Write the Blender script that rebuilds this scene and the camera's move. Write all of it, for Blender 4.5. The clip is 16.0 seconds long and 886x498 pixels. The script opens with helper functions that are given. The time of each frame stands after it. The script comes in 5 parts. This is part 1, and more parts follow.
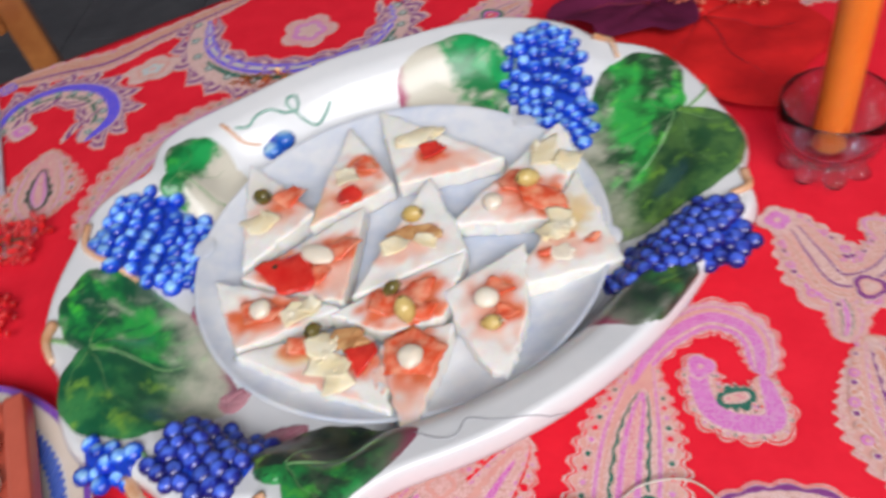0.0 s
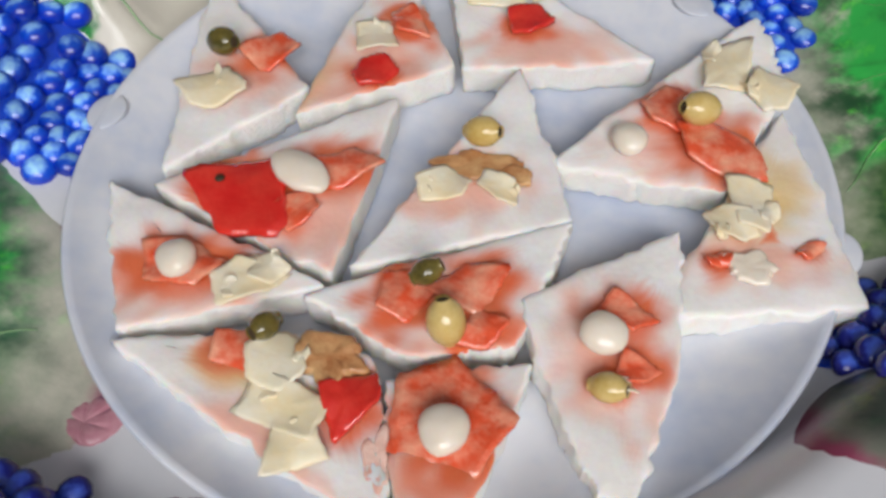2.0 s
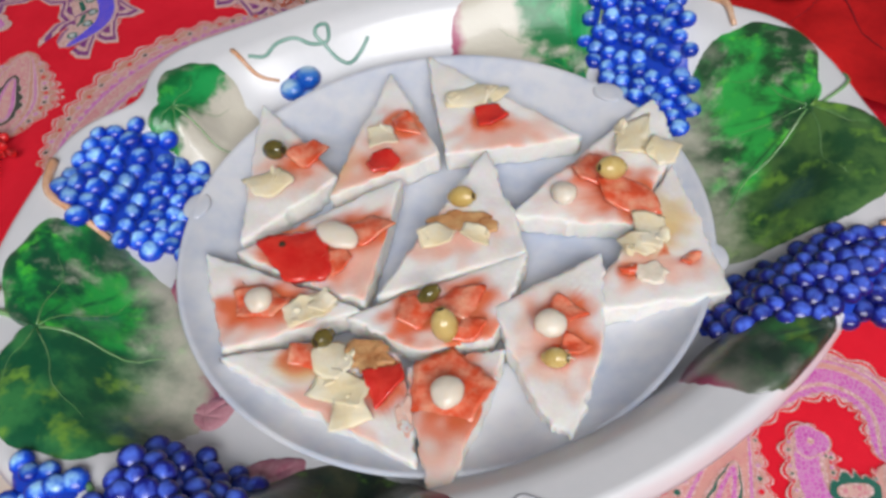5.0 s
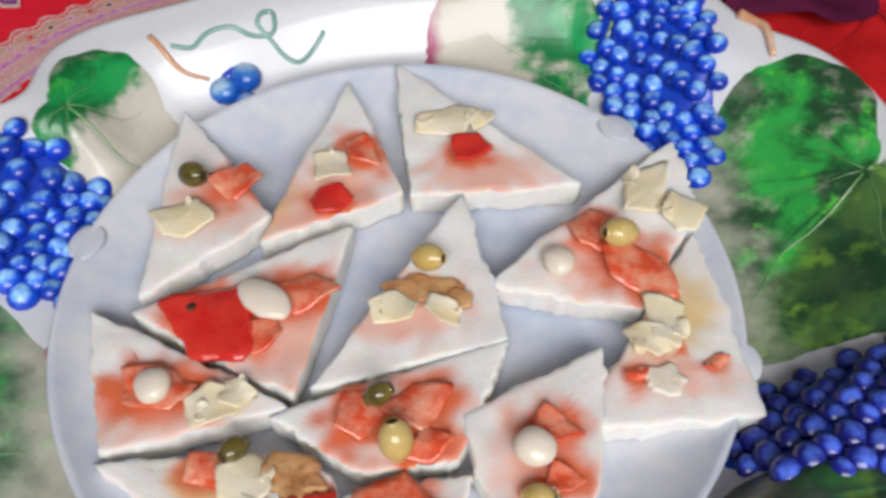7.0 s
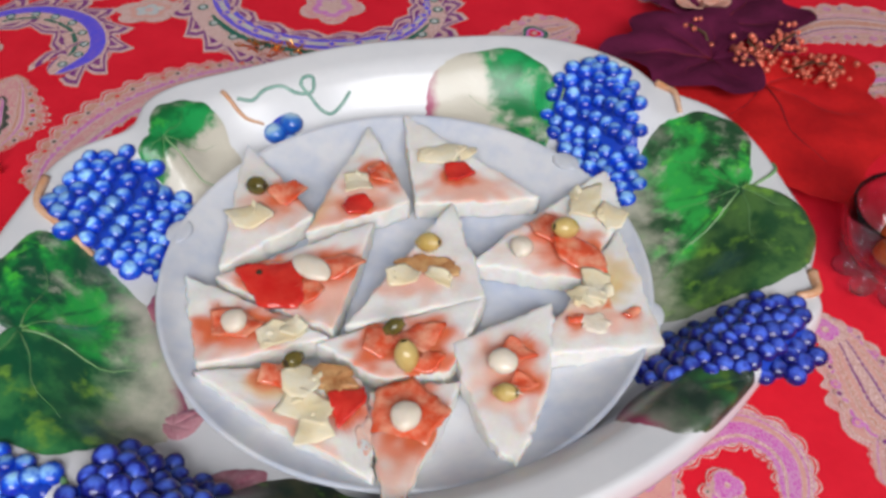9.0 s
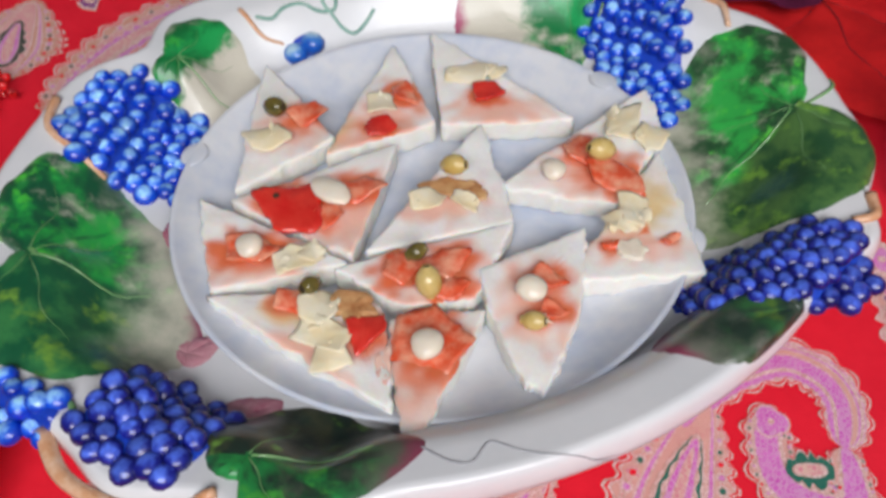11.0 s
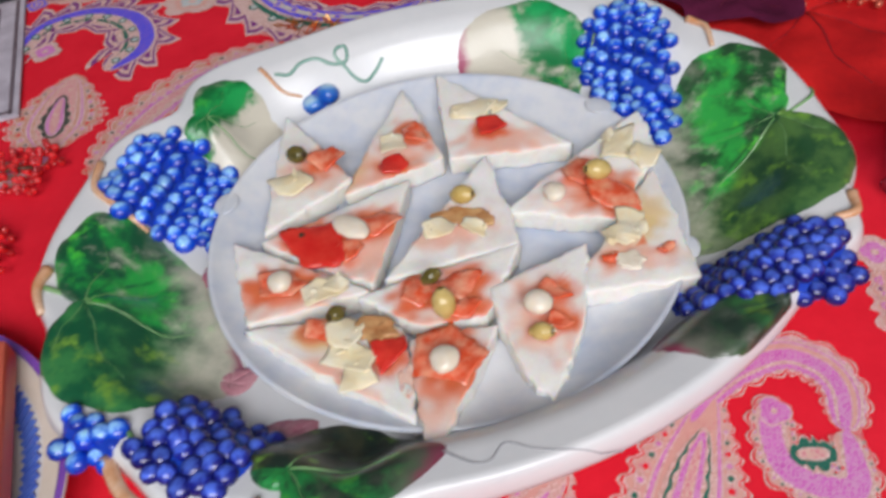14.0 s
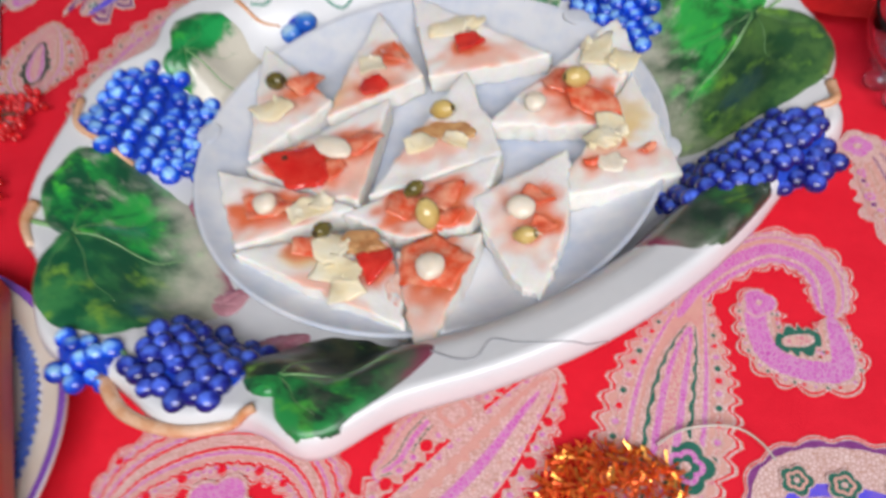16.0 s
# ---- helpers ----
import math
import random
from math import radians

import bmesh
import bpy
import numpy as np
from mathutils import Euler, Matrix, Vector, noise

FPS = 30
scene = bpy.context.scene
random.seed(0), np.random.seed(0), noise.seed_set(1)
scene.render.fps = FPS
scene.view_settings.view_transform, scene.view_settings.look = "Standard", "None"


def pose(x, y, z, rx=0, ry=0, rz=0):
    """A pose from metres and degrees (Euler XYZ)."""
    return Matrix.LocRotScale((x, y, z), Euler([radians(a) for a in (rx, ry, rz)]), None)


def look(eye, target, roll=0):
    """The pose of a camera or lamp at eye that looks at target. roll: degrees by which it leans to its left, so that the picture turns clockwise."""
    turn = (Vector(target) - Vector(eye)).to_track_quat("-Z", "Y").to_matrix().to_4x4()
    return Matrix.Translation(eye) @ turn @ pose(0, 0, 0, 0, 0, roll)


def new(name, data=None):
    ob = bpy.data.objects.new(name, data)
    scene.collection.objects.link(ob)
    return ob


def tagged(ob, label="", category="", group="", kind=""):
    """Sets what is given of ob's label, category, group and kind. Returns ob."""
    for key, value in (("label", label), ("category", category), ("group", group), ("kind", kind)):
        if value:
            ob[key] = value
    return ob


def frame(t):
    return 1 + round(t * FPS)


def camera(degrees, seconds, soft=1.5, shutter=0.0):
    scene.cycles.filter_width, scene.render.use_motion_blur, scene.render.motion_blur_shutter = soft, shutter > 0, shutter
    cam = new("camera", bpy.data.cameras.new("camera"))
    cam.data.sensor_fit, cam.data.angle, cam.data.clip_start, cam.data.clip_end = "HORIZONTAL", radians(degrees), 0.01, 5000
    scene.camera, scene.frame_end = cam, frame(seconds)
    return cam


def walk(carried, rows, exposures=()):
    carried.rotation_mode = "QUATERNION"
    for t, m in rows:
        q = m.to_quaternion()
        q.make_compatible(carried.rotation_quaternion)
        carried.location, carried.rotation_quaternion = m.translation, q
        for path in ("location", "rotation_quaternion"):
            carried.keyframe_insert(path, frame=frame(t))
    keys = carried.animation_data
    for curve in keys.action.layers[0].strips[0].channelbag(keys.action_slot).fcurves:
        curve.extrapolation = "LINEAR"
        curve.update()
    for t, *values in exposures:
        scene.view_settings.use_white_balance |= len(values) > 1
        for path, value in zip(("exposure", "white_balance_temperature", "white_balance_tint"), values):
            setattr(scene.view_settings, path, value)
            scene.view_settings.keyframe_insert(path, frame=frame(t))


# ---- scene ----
cam = camera(56.6, 16.0, soft=3.2, shutter=0.8)
PATH = [
    (0, (0.022, 0.016, 0.408), (-0.3, 1.358, -1.041), -14.1),
    (0.5, (0.007, 0.028, 0.385), (-0.396, 1.343, -1.068), -11.9),
    (1, (-0.01, 0.103, 0.336), (-0.423, 1.235, -1.261), -13.3),
    (1.5, (-0.036, 0.167, 0.304), (-0.317, 1.326, -1.301), -5.1),
    (2, (-0.051, 0.189, 0.264), (-0.303, 1.277, -1.395), -2.1),
    (2.5, (-0.029, 0.156, 0.285), (-0.237, 1.281, -1.355), 1.9),
    (3, (-0.024, 0.131, 0.31), (-0.273, 1.311, -1.285), -1.5),
    (3.5, (-0.017, 0.112, 0.343), (-0.325, 1.328, -1.214), -7.5),
    (6, (-0.031, 0.108, 0.354), (-0.341, 1.328, -1.2), -8.0),
    (6.5, (-0.036, 0.164, 0.317), (-0.261, 1.339, -1.286), -4.6),
    (7, (-0.043, 0.196, 0.309), (-0.238, 1.371, -1.297), -0.5),
    (7.5, (-0.026, 0.174, 0.337), (-0.14, 1.407, -1.234), 1.9),
    (8, (-0.029, 0.092, 0.368), (-0.22, 1.44, -1.097), 2.3),
    (8.5, (-0.031, 0.074, 0.375), (-0.204, 1.434, -1.08), 1.9),
    (11, (-0.024, 0.083, 0.348), (-0.286, 1.329, -1.195), -1.5),
    (11.5, (-0.032, 0.114, 0.332), (-0.289, 1.313, -1.247), -1.6),
    (12, (-0.019, 0.142, 0.312), (-0.284, 1.356, -1.256), -2.0),
    (12.5, (-0.011, 0.139, 0.331), (-0.398, 1.327, -1.23), -8.8),
    (13, (-0.007, 0.1, 0.352), (-0.4, 1.299, -1.199), -10.3),
    (13.5, (0.001, 0.07, 0.362), (-0.396, 1.364, -1.111), -9.9),
    (14, (-0.004, 0.06, 0.371), (-0.371, 1.349, -1.113), -8.8),
    (14.5, (-0.021, 0.037, 0.37), (-0.385, 1.309, -1.129), -9.1),
    (15, (-0.022, 0.019, 0.37), (-0.287, 1.319, -1.126), -8.1),
    (15.5, (-0.011, 0.017, 0.375), (-0.33, 1.309, -1.117), -10.4),
    (16, (0.007, 0.041, 0.356), (-0.364, 1.253, -1.191), -12.6),
]
walk(cam, [(t, look(eye, target, roll)) for t, eye, target, roll in PATH],
     exposures=[(0.0, 0.0), (1.0, -0.16), (2.0, -0.27), (3.5, -0.2), (8.0, -0.18), (11.0, -0.22), (14.5, -0.18), (15.5, -0.09), (16.0, -0.06)])

# ---- light ----
world = bpy.data.worlds.new("world")
scene.world = world
world.use_nodes = True
wn = world.node_tree.nodes
sky = wn.new("ShaderNodeTexSky")
sky.sky_type, sky.sun_disc = "NISHITA", False
sky.sun_elevation, sky.sun_rotation = radians(40), radians(150)
world.node_tree.links.new(sky.outputs[0], wn["Background"].inputs[0])
wn["Background"].inputs[1].default_value = 0.12


def area(name, place, target, sx, sy, power, colour):
    la = bpy.data.lights.new(name, "AREA")
    la.shape, la.size, la.size_y, la.energy, la.color = "RECTANGLE", sx, sy, power, colour
    ob = new(name, la)
    ob.matrix_world = look(place, target)
    return ob


# daylight through the window of the room
area("window_daylight", (0.50, -1.18, 1.60), (0.50, 1.0, 1.30), 1.90, 1.22, 77, (0.98, 0.98, 1.0))


# ---- materials ----
def nodes_of(name):
    m = bpy.data.materials.new(name)
    m.use_nodes = True
    return m, m.node_tree.nodes, m.node_tree.links, m.node_tree.nodes["Principled BSDF"]


def mat(name, a, b=None, scale=60.0, rough=0.5, metal=0.0, bump=0.0, bscale=300.0, coat=0.0, sss=0.0, detail=4.0, lo=0.35, hi=0.65,
        island=0.0, trans=0.0, ior=1.45, sheen=0.0, fine=0.25, spec=0.5, lace=None, lscale=220.0):
    """Two colours mixed by noise at two scales, with fine relief."""
    m, n, l, p = nodes_of(name)
    b = b or a
    tc = n.new("ShaderNodeTexCoord")
    oi = n.new("ShaderNodeObjectInfo")
    off = n.new("ShaderNodeVectorMath")
    off.operation = "ADD"
    l.new(tc.outputs["Object"], off.inputs[0])
    l.new(oi.outputs["Location"], off.inputs[1])
    vec = off.outputs[0]
    n1 = n.new("ShaderNodeTexNoise")
    n1.inputs["Scale"].default_value, n1.inputs["Detail"].default_value = scale, detail
    l.new(vec, n1.inputs["Vector"])
    n2 = n.new("ShaderNodeTexNoise")
    n2.inputs["Scale"].default_value, n2.inputs["Detail"].default_value = scale * 7, 3
    l.new(vec, n2.inputs["Vector"])
    mx = n.new("ShaderNodeMix")
    mx.inputs[0].default_value = fine
    l.new(n1.outputs["Fac"], mx.inputs[2])
    l.new(n2.outputs["Fac"], mx.inputs[3])
    mr = n.new("ShaderNodeMapRange")
    mr.inputs["From Min"].default_value, mr.inputs["From Max"].default_value = lo, hi
    l.new(mx.outputs[0], mr.inputs["Value"])
    cm = n.new("ShaderNodeMix")
    cm.data_type = "RGBA"
    cm.inputs[6].default_value, cm.inputs[7].default_value = (*a, 1), (*b, 1)
    l.new(mr.outputs[0], cm.inputs[0])
    out = cm.outputs[2]
    if lace:
        vo = n.new("ShaderNodeTexVoronoi")
        vo.feature = "DISTANCE_TO_EDGE"
        vo.inputs["Scale"].default_value = lscale
        l.new(vec, vo.inputs["Vector"])
        vm = n.new("ShaderNodeMapRange")
        vm.inputs["From Min"].default_value, vm.inputs["From Max"].default_value = 0.16, 0.06
        l.new(vo.outputs["Distance"], vm.inputs["Value"])
        lm = n.new("ShaderNodeMix")
        lm.data_type = "RGBA"
        lm.inputs[7].default_value = (*lace, 1)
        l.new(vm.outputs[0], lm.inputs[0])
        l.new(out, lm.inputs[6])
        out = lm.outputs[2]
    if island:
        hs = n.new("ShaderNodeHueSaturation")
        vr = n.new("ShaderNodeMapRange")
        vr.inputs["To Min"].default_value, vr.inputs["To Max"].default_value = 1 - island, 1 + island
        l.new(oi.outputs["Random"], vr.inputs["Value"])
        l.new(vr.outputs[0], hs.inputs["Value"])
        l.new(out, hs.inputs["Color"])
        out = hs.outputs[0]
    l.new(out, p.inputs["Base Color"])
    p.inputs["Roughness"].default_value, p.inputs["Metallic"].default_value = rough, metal
    p.inputs["Coat Weight"].default_value, p.inputs["Coat Roughness"].default_value = coat, 0.12
    p.inputs["Transmission Weight"].default_value, p.inputs["IOR"].default_value = trans, ior
    p.inputs["Sheen Weight"].default_value = sheen
    p.inputs["Specular IOR Level"].default_value = spec
    if sss:
        p.inputs["Subsurface Weight"].default_value, p.inputs["Subsurface Scale"].default_value = sss, 0.003
        p.inputs["Subsurface Radius"].default_value = (1.0, 0.7, 0.5)
    if bump:
        n3 = n.new("ShaderNodeTexNoise")
        n3.inputs["Scale"].default_value, n3.inputs["Detail"].default_value = bscale, 5
        l.new(vec, n3.inputs["Vector"])
        bp = n.new("ShaderNodeBump")
        bp.inputs["Strength"].default_value, bp.inputs["Distance"].default_value = bump, 0.002
        l.new(n3.outputs["Fac"], bp.inputs["Height"])
        l.new(bp.outputs[0], p.inputs["Normal"])
    return m


def leaf_paint(name, green, dark, cream, plum, start=0.5, blend=0.35, rough=0.34, coat=0.2, shade=0):
    """Hand-painted glaze: mottled greens at the stalk, cream past them, plum at the tip; shade tells which half is painted in the dark green. Reads the paint attribute (along, out, 0)."""
    m, n, l, p = nodes_of(name)
    at = n.new("ShaderNodeAttribute")
    at.attribute_name = "paint"
    sp = n.new("ShaderNodeSeparateColor")
    l.new(at.outputs["Color"], sp.inputs[0])
    tc = n.new("ShaderNodeTexCoord")

    def noise_at(scale, detail):
        q = n.new("ShaderNodeTexNoise")
        q.inputs["Scale"].default_value, q.inputs["Detail"].default_value, q.inputs["Roughness"].default_value = scale, detail, 0.6
        l.new(tc.outputs["Object"], q.inputs["Vector"])
        return q.outputs["Fac"]

    def ramp(v, a, b):
        r = n.new("ShaderNodeMapRange")
        r.interpolation_type = "SMOOTHSTEP"
        r.inputs["From Min"].default_value, r.inputs["From Max"].default_value = a, b
        l.new(v, r.inputs["Value"])
        return r.outputs[0]

    def mixc(f, a, b):
        c = n.new("ShaderNodeMix")
        c.data_type = "RGBA"
        l.new(f, c.inputs[0])
        for i, v in ((6, a), (7, b)):
            if isinstance(v, tuple):
                c.inputs[i].default_value = (*v, 1)
            else:
                l.new(v, c.inputs[i])
        return c.outputs[2]

    def math_node(op, a, b, k=None):
        q = n.new("ShaderNodeMath")
        q.operation = op
        l.new(a, q.inputs[0])
        if k is None:
            l.new(b, q.inputs[1])
        else:
            q.inputs[1].default_value = k
        return q.outputs[0]

    g = mixc(ramp(noise_at(38, 4), 0.42, 0.62), dark, green)
    g = mixc(ramp(noise_at(75, 5), 0.56, 0.7), g, (green[0] * 2.2 + 0.02, green[1] * 1.35, green[2] * 0.8))
    fan = n.new("ShaderNodeCombineXYZ")
    l.new(math_node("MULTIPLY", sp.outputs[2], None, 26.0), fan.inputs[0])
    l.new(math_node("MULTIPLY", sp.outputs[1], None, 2.2), fan.inputs[1])
    streak = n.new("ShaderNodeTexNoise")
    streak.inputs["Scale"].default_value, streak.inputs["Detail"].default_value = 1.0, 5
    l.new(fan.outputs[0], streak.inputs["Vector"])
    g = mixc(ramp(streak.outputs["Fac"], 0.50, 0.70), g, dark)
    g = mixc(ramp(noise_at(52, 4), 0.53, 0.80), g, cream)
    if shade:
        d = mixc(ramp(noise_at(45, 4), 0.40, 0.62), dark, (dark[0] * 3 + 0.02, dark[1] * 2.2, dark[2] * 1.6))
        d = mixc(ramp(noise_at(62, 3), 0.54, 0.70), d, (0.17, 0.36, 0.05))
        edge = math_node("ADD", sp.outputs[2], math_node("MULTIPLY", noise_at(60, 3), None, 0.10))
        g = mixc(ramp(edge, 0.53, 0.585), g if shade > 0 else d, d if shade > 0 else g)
    wob = math_node("MULTIPLY", noise_at(45, 4), None, 0.7)
    along = math_node("ADD", sp.outputs[0], wob)
    c = mixc(ramp(along, start + 0.35, start + 0.35 + blend), g, cream)
    wob2 = math_node("MULTIPLY", noise_at(90, 3), None, 0.3)
    tip = math_node("ADD", math_node("MULTIPLY", sp.outputs[0], sp.outputs[1]), wob2)
    c = mixc(ramp(tip, 0.78, 1.0), c, plum)
    l.new(c, p.inputs["Base Color"])
    p.inputs["Roughness"].default_value = rough
    p.inputs["Coat Weight"].default_value = coat
    p.inputs["Coat Roughness"].default_value = 0.1
    bp = n.new("ShaderNodeBump")
    bp.inputs["Strength"].default_value, bp.inputs["Distance"].default_value = 0.25, 0.002
    l.new(noise_at(120, 3), bp.inputs["Height"])
    l.new(bp.outputs[0], p.inputs["Normal"])
    return m


M = {}
M["wall"] = mat("wall_paint", (0.28, 0.28, 0.29), (0.32, 0.32, 0.33), 4, 0.8, bump=0.1)
# for the unseen north wall: dark, so less light bounces onto the platter
M["wall_grey"] = mat("wall_low_bounce", (0.15, 0.15, 0.16), (0.19, 0.19, 0.20), 4, 0.8, bump=0.1)
M["floor"] = mat("grey_floor", (0.10, 0.10, 0.115), (0.15, 0.15, 0.165), 9, 0.45, bump=0.1)
M["grout"] = mat("grout", (0.07, 0.07, 0.075), (0.09, 0.09, 0.09), 9, 0.8)
M["wood"] = mat("chair_wood", (0.42, 0.17, 0.05), (0.27, 0.09, 0.025), 18, 0.35, bump=0.15, bscale=90, coat=0.3)
M["white_paint"] = mat("white_paint", (0.8, 0.8, 0.78), None, 10, 0.5)
M["cloth"] = mat("red_cotton", (0.86, 0.020, 0.042), (0.77, 0.014, 0.033), 30, 0.9, bump=0.3, bscale=1400, spec=0.15)
M["glaze"] = mat("white_glaze", (0.75, 0.75, 0.76), (0.69, 0.70, 0.72), 22, 0.28, bump=0.05, bscale=70, coat=0.3)
M["seam"] = mat("grey_glaze", (0.3, 0.3, 0.33), (0.4, 0.4, 0.42), 90, 0.3, coat=0.4)
M["rust"] = mat("rust_glaze", (0.62, 0.27, 0.11), (0.8, 0.56, 0.4), 70, 0.2, coat=0.5, bump=0.1)
# bluish reflections on the white plate are mixed in as blue-grey blotches
M["plastic"] = mat("white_plastic", (0.70, 0.71, 0.74), (0.42, 0.49, 0.64), 17, 0.2, bump=0.06, bscale=60, lo=0.42, hi=0.74, sss=0.1)


def grape_paint(name, deep, mid, light):
    """Glazed grape: deep foot colour with the gaps' shade in it, a lighter brushed highlight on its crown."""
    m, n, l, p = nodes_of(name)
    tc = n.new("ShaderNodeTexCoord")
    oi = n.new("ShaderNodeObjectInfo")
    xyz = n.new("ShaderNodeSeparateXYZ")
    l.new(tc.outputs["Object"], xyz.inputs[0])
    off = n.new("ShaderNodeVectorMath")
    off.operation = "MULTIPLY_ADD"
    off.inputs[1].default_value = (1, 1, 1)
    l.new(tc.outputs["Object"], off.inputs[0])
    jump = n.new("ShaderNodeVectorMath")
    jump.operation = "SCALE"
    jump.inputs["Scale"].default_value = 900.0
    l.new(oi.outputs["Location"], jump.inputs[0])
    l.new(jump.outputs[0], off.inputs[2])
    q = n.new("ShaderNodeTexNoise")
    q.inputs["Scale"].default_value, q.inputs["Detail"].default_value = 1.6, 4
    l.new(off.outputs[0], q.inputs["Vector"])
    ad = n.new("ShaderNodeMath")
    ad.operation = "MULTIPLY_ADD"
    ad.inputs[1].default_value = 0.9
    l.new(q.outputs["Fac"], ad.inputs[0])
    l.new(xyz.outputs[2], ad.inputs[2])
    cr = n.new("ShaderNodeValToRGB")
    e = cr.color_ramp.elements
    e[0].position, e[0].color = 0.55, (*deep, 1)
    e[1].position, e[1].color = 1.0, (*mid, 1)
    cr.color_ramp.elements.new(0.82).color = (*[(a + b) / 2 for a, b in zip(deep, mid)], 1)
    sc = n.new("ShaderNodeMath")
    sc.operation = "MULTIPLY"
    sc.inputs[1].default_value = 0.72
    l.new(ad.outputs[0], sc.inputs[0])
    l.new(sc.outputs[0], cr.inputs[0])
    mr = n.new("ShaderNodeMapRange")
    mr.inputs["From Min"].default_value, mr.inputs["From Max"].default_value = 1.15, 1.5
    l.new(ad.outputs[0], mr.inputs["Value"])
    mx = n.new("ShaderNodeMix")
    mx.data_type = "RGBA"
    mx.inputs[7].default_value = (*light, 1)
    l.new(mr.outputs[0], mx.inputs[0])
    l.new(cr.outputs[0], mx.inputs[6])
    hs = n.new("ShaderNodeHueSaturation")
    vr = n.new("ShaderNodeMapRange")
    vr.inputs["To Min"].default_value, vr.inputs["To Max"].default_value = 0.75, 1.3
    l.new(oi.outputs["Random"], vr.inputs["Value"])
    l.new(vr.outputs[0], hs.inputs["Value"])
    l.new(mx.outputs[2], hs.inputs["Color"])
    l.new(hs.outputs[0], p.inputs["Base Color"])
    p.inputs["Roughness"].default_value = 0.25
    p.inputs["Coat Weight"].default_value, p.inputs["Coat Roughness"].default_value = 0.40, 0.28
    return m


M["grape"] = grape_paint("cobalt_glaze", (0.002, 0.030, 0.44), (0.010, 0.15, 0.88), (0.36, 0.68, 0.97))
# violet glaze, deepened too by shade put into its colour
M["grape_violet"] = grape_paint("violet_shade_glaze", (0.005, 0.006, 0.12), (0.014, 0.025, 0.36), (0.09, 0.18, 0.76))
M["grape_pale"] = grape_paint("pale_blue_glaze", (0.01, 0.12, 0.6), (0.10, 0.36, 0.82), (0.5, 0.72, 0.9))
M["mound"] = mat("navy_glaze", (0.008, 0.04, 0.42), (0.012, 0.07, 0.55), 90, 0.3, coat=0.4)
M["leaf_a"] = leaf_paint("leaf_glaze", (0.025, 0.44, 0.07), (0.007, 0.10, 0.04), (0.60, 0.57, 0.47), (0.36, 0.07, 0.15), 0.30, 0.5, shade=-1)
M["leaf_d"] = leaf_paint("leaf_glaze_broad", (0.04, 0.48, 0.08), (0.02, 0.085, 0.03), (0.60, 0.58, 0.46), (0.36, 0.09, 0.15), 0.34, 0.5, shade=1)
# near-wall leaf: greens and cream darkened for the shade it lies in
M["leaf_e"] = leaf_paint("leaf_glaze_low_shaded", (0.02, 0.26, 0.06), (0.016, 0.034, 0.024), (0.10, 0.11, 0.08), (0.22, 0.04, 0.08), 0.42, shade=1)
M["leaf_t"] = leaf_paint("leaf_glaze_top", (0.012, 0.36, 0.10), (0.005, 0.19, 0.05), (0.64, 0.60, 0.50), (0.42, 0.09, 0.17), 0.10, 0.2)
M["leaf_b"] = leaf_paint("leaf_glaze_bright", (0.012, 0.34, 0.08), (0.005, 0.17, 0.04), (0.64, 0.60, 0.50), (0.42, 0.09, 0.17), 0.10, 0.16)
# right-hand near leaf, its shade mixed into the glaze colours
M["leaf_c"] = leaf_paint("leaf_glaze_shaded", (0.03, 0.13, 0.04), (0.02, 0.045, 0.03), (0.16, 0.16, 0.13), (0.22, 0.04, 0.08), 0.42)
M["vein"] = mat("vein_glaze", (0.26, 0.42, 0.2), (0.12, 0.32, 0.1), 120, 0.2, coat=0.5)
M["tendril"] = mat("tendril_glaze", (0.17, 0.36, 0.29), (0.3, 0.5, 0.42), 120, 0.2, coat=0.5)
M["bread"] = mat("soft_bread", (0.87, 0.85, 0.83), (0.80, 0.77, 0.73), 55, 0.9, bump=0.14, bscale=420, sss=0.9, spec=0.2)
bn, bl = M["bread"].node_tree.nodes, M["bread"].node_tree.links
bp_in = bn["Principled BSDF"].inputs["Base Color"]
dry = bp_in.links[0].from_socket
ba = bn.new("ShaderNodeAttribute")
ba.attribute_name = "soak"
bs = bn.new("ShaderNodeSeparateColor")
bl.new(ba.outputs["Color"], bs.inputs[0])
for slot, colour in ((1, (0.74, 0.52, 0.2)), (0, (0.82, 0.44, 0.33)), (2, (0.73, 0.17, 0.07))):
    bx = bn.new("ShaderNodeMix")
    bx.data_type = "RGBA"
    bx.inputs[7].default_value = (*colour, 1)
    bl.new(bs.outputs[slot], bx.inputs[0])
    bl.new(dry, bx.inputs[6])
    dry = bx.outputs[2]
bl.new(dry, bp_in)
M["crumb"] = mat("bread_crumb", (0.84, 0.82, 0.78), (0.80, 0.76, 0.71), 160, 0.95, bump=0.45, bscale=600, sss=0.9, spec=0.2)
M["tomato"] = mat("tomato_flesh", (0.79, 0.10, 0.035), (0.88, 0.45, 0.29), 120, 0.15, bump=0.45, bscale=260, coat=0.7, sss=0.2, lo=0.40, hi=0.72, fine=0.15)
M["tomato_red"] = mat("tomato_skin", (0.66, 0.018, 0.014), (0.74, 0.05, 0.03), 110, 0.12, coat=0.8, bump=0.35, bscale=200, sss=0.25)
M["juice"] = mat("tomato_stain", (0.80, 0.42, 0.32), (0.83, 0.62, 0.52), 130, 0.5, lo=0.3, hi=0.7, bump=0.3)
M["pearl"] = mat("mozzarella", (0.80, 0.70, 0.56), (0.82, 0.74, 0.63), 120, 0.28, coat=0.35, sss=0.3, bump=0.1)
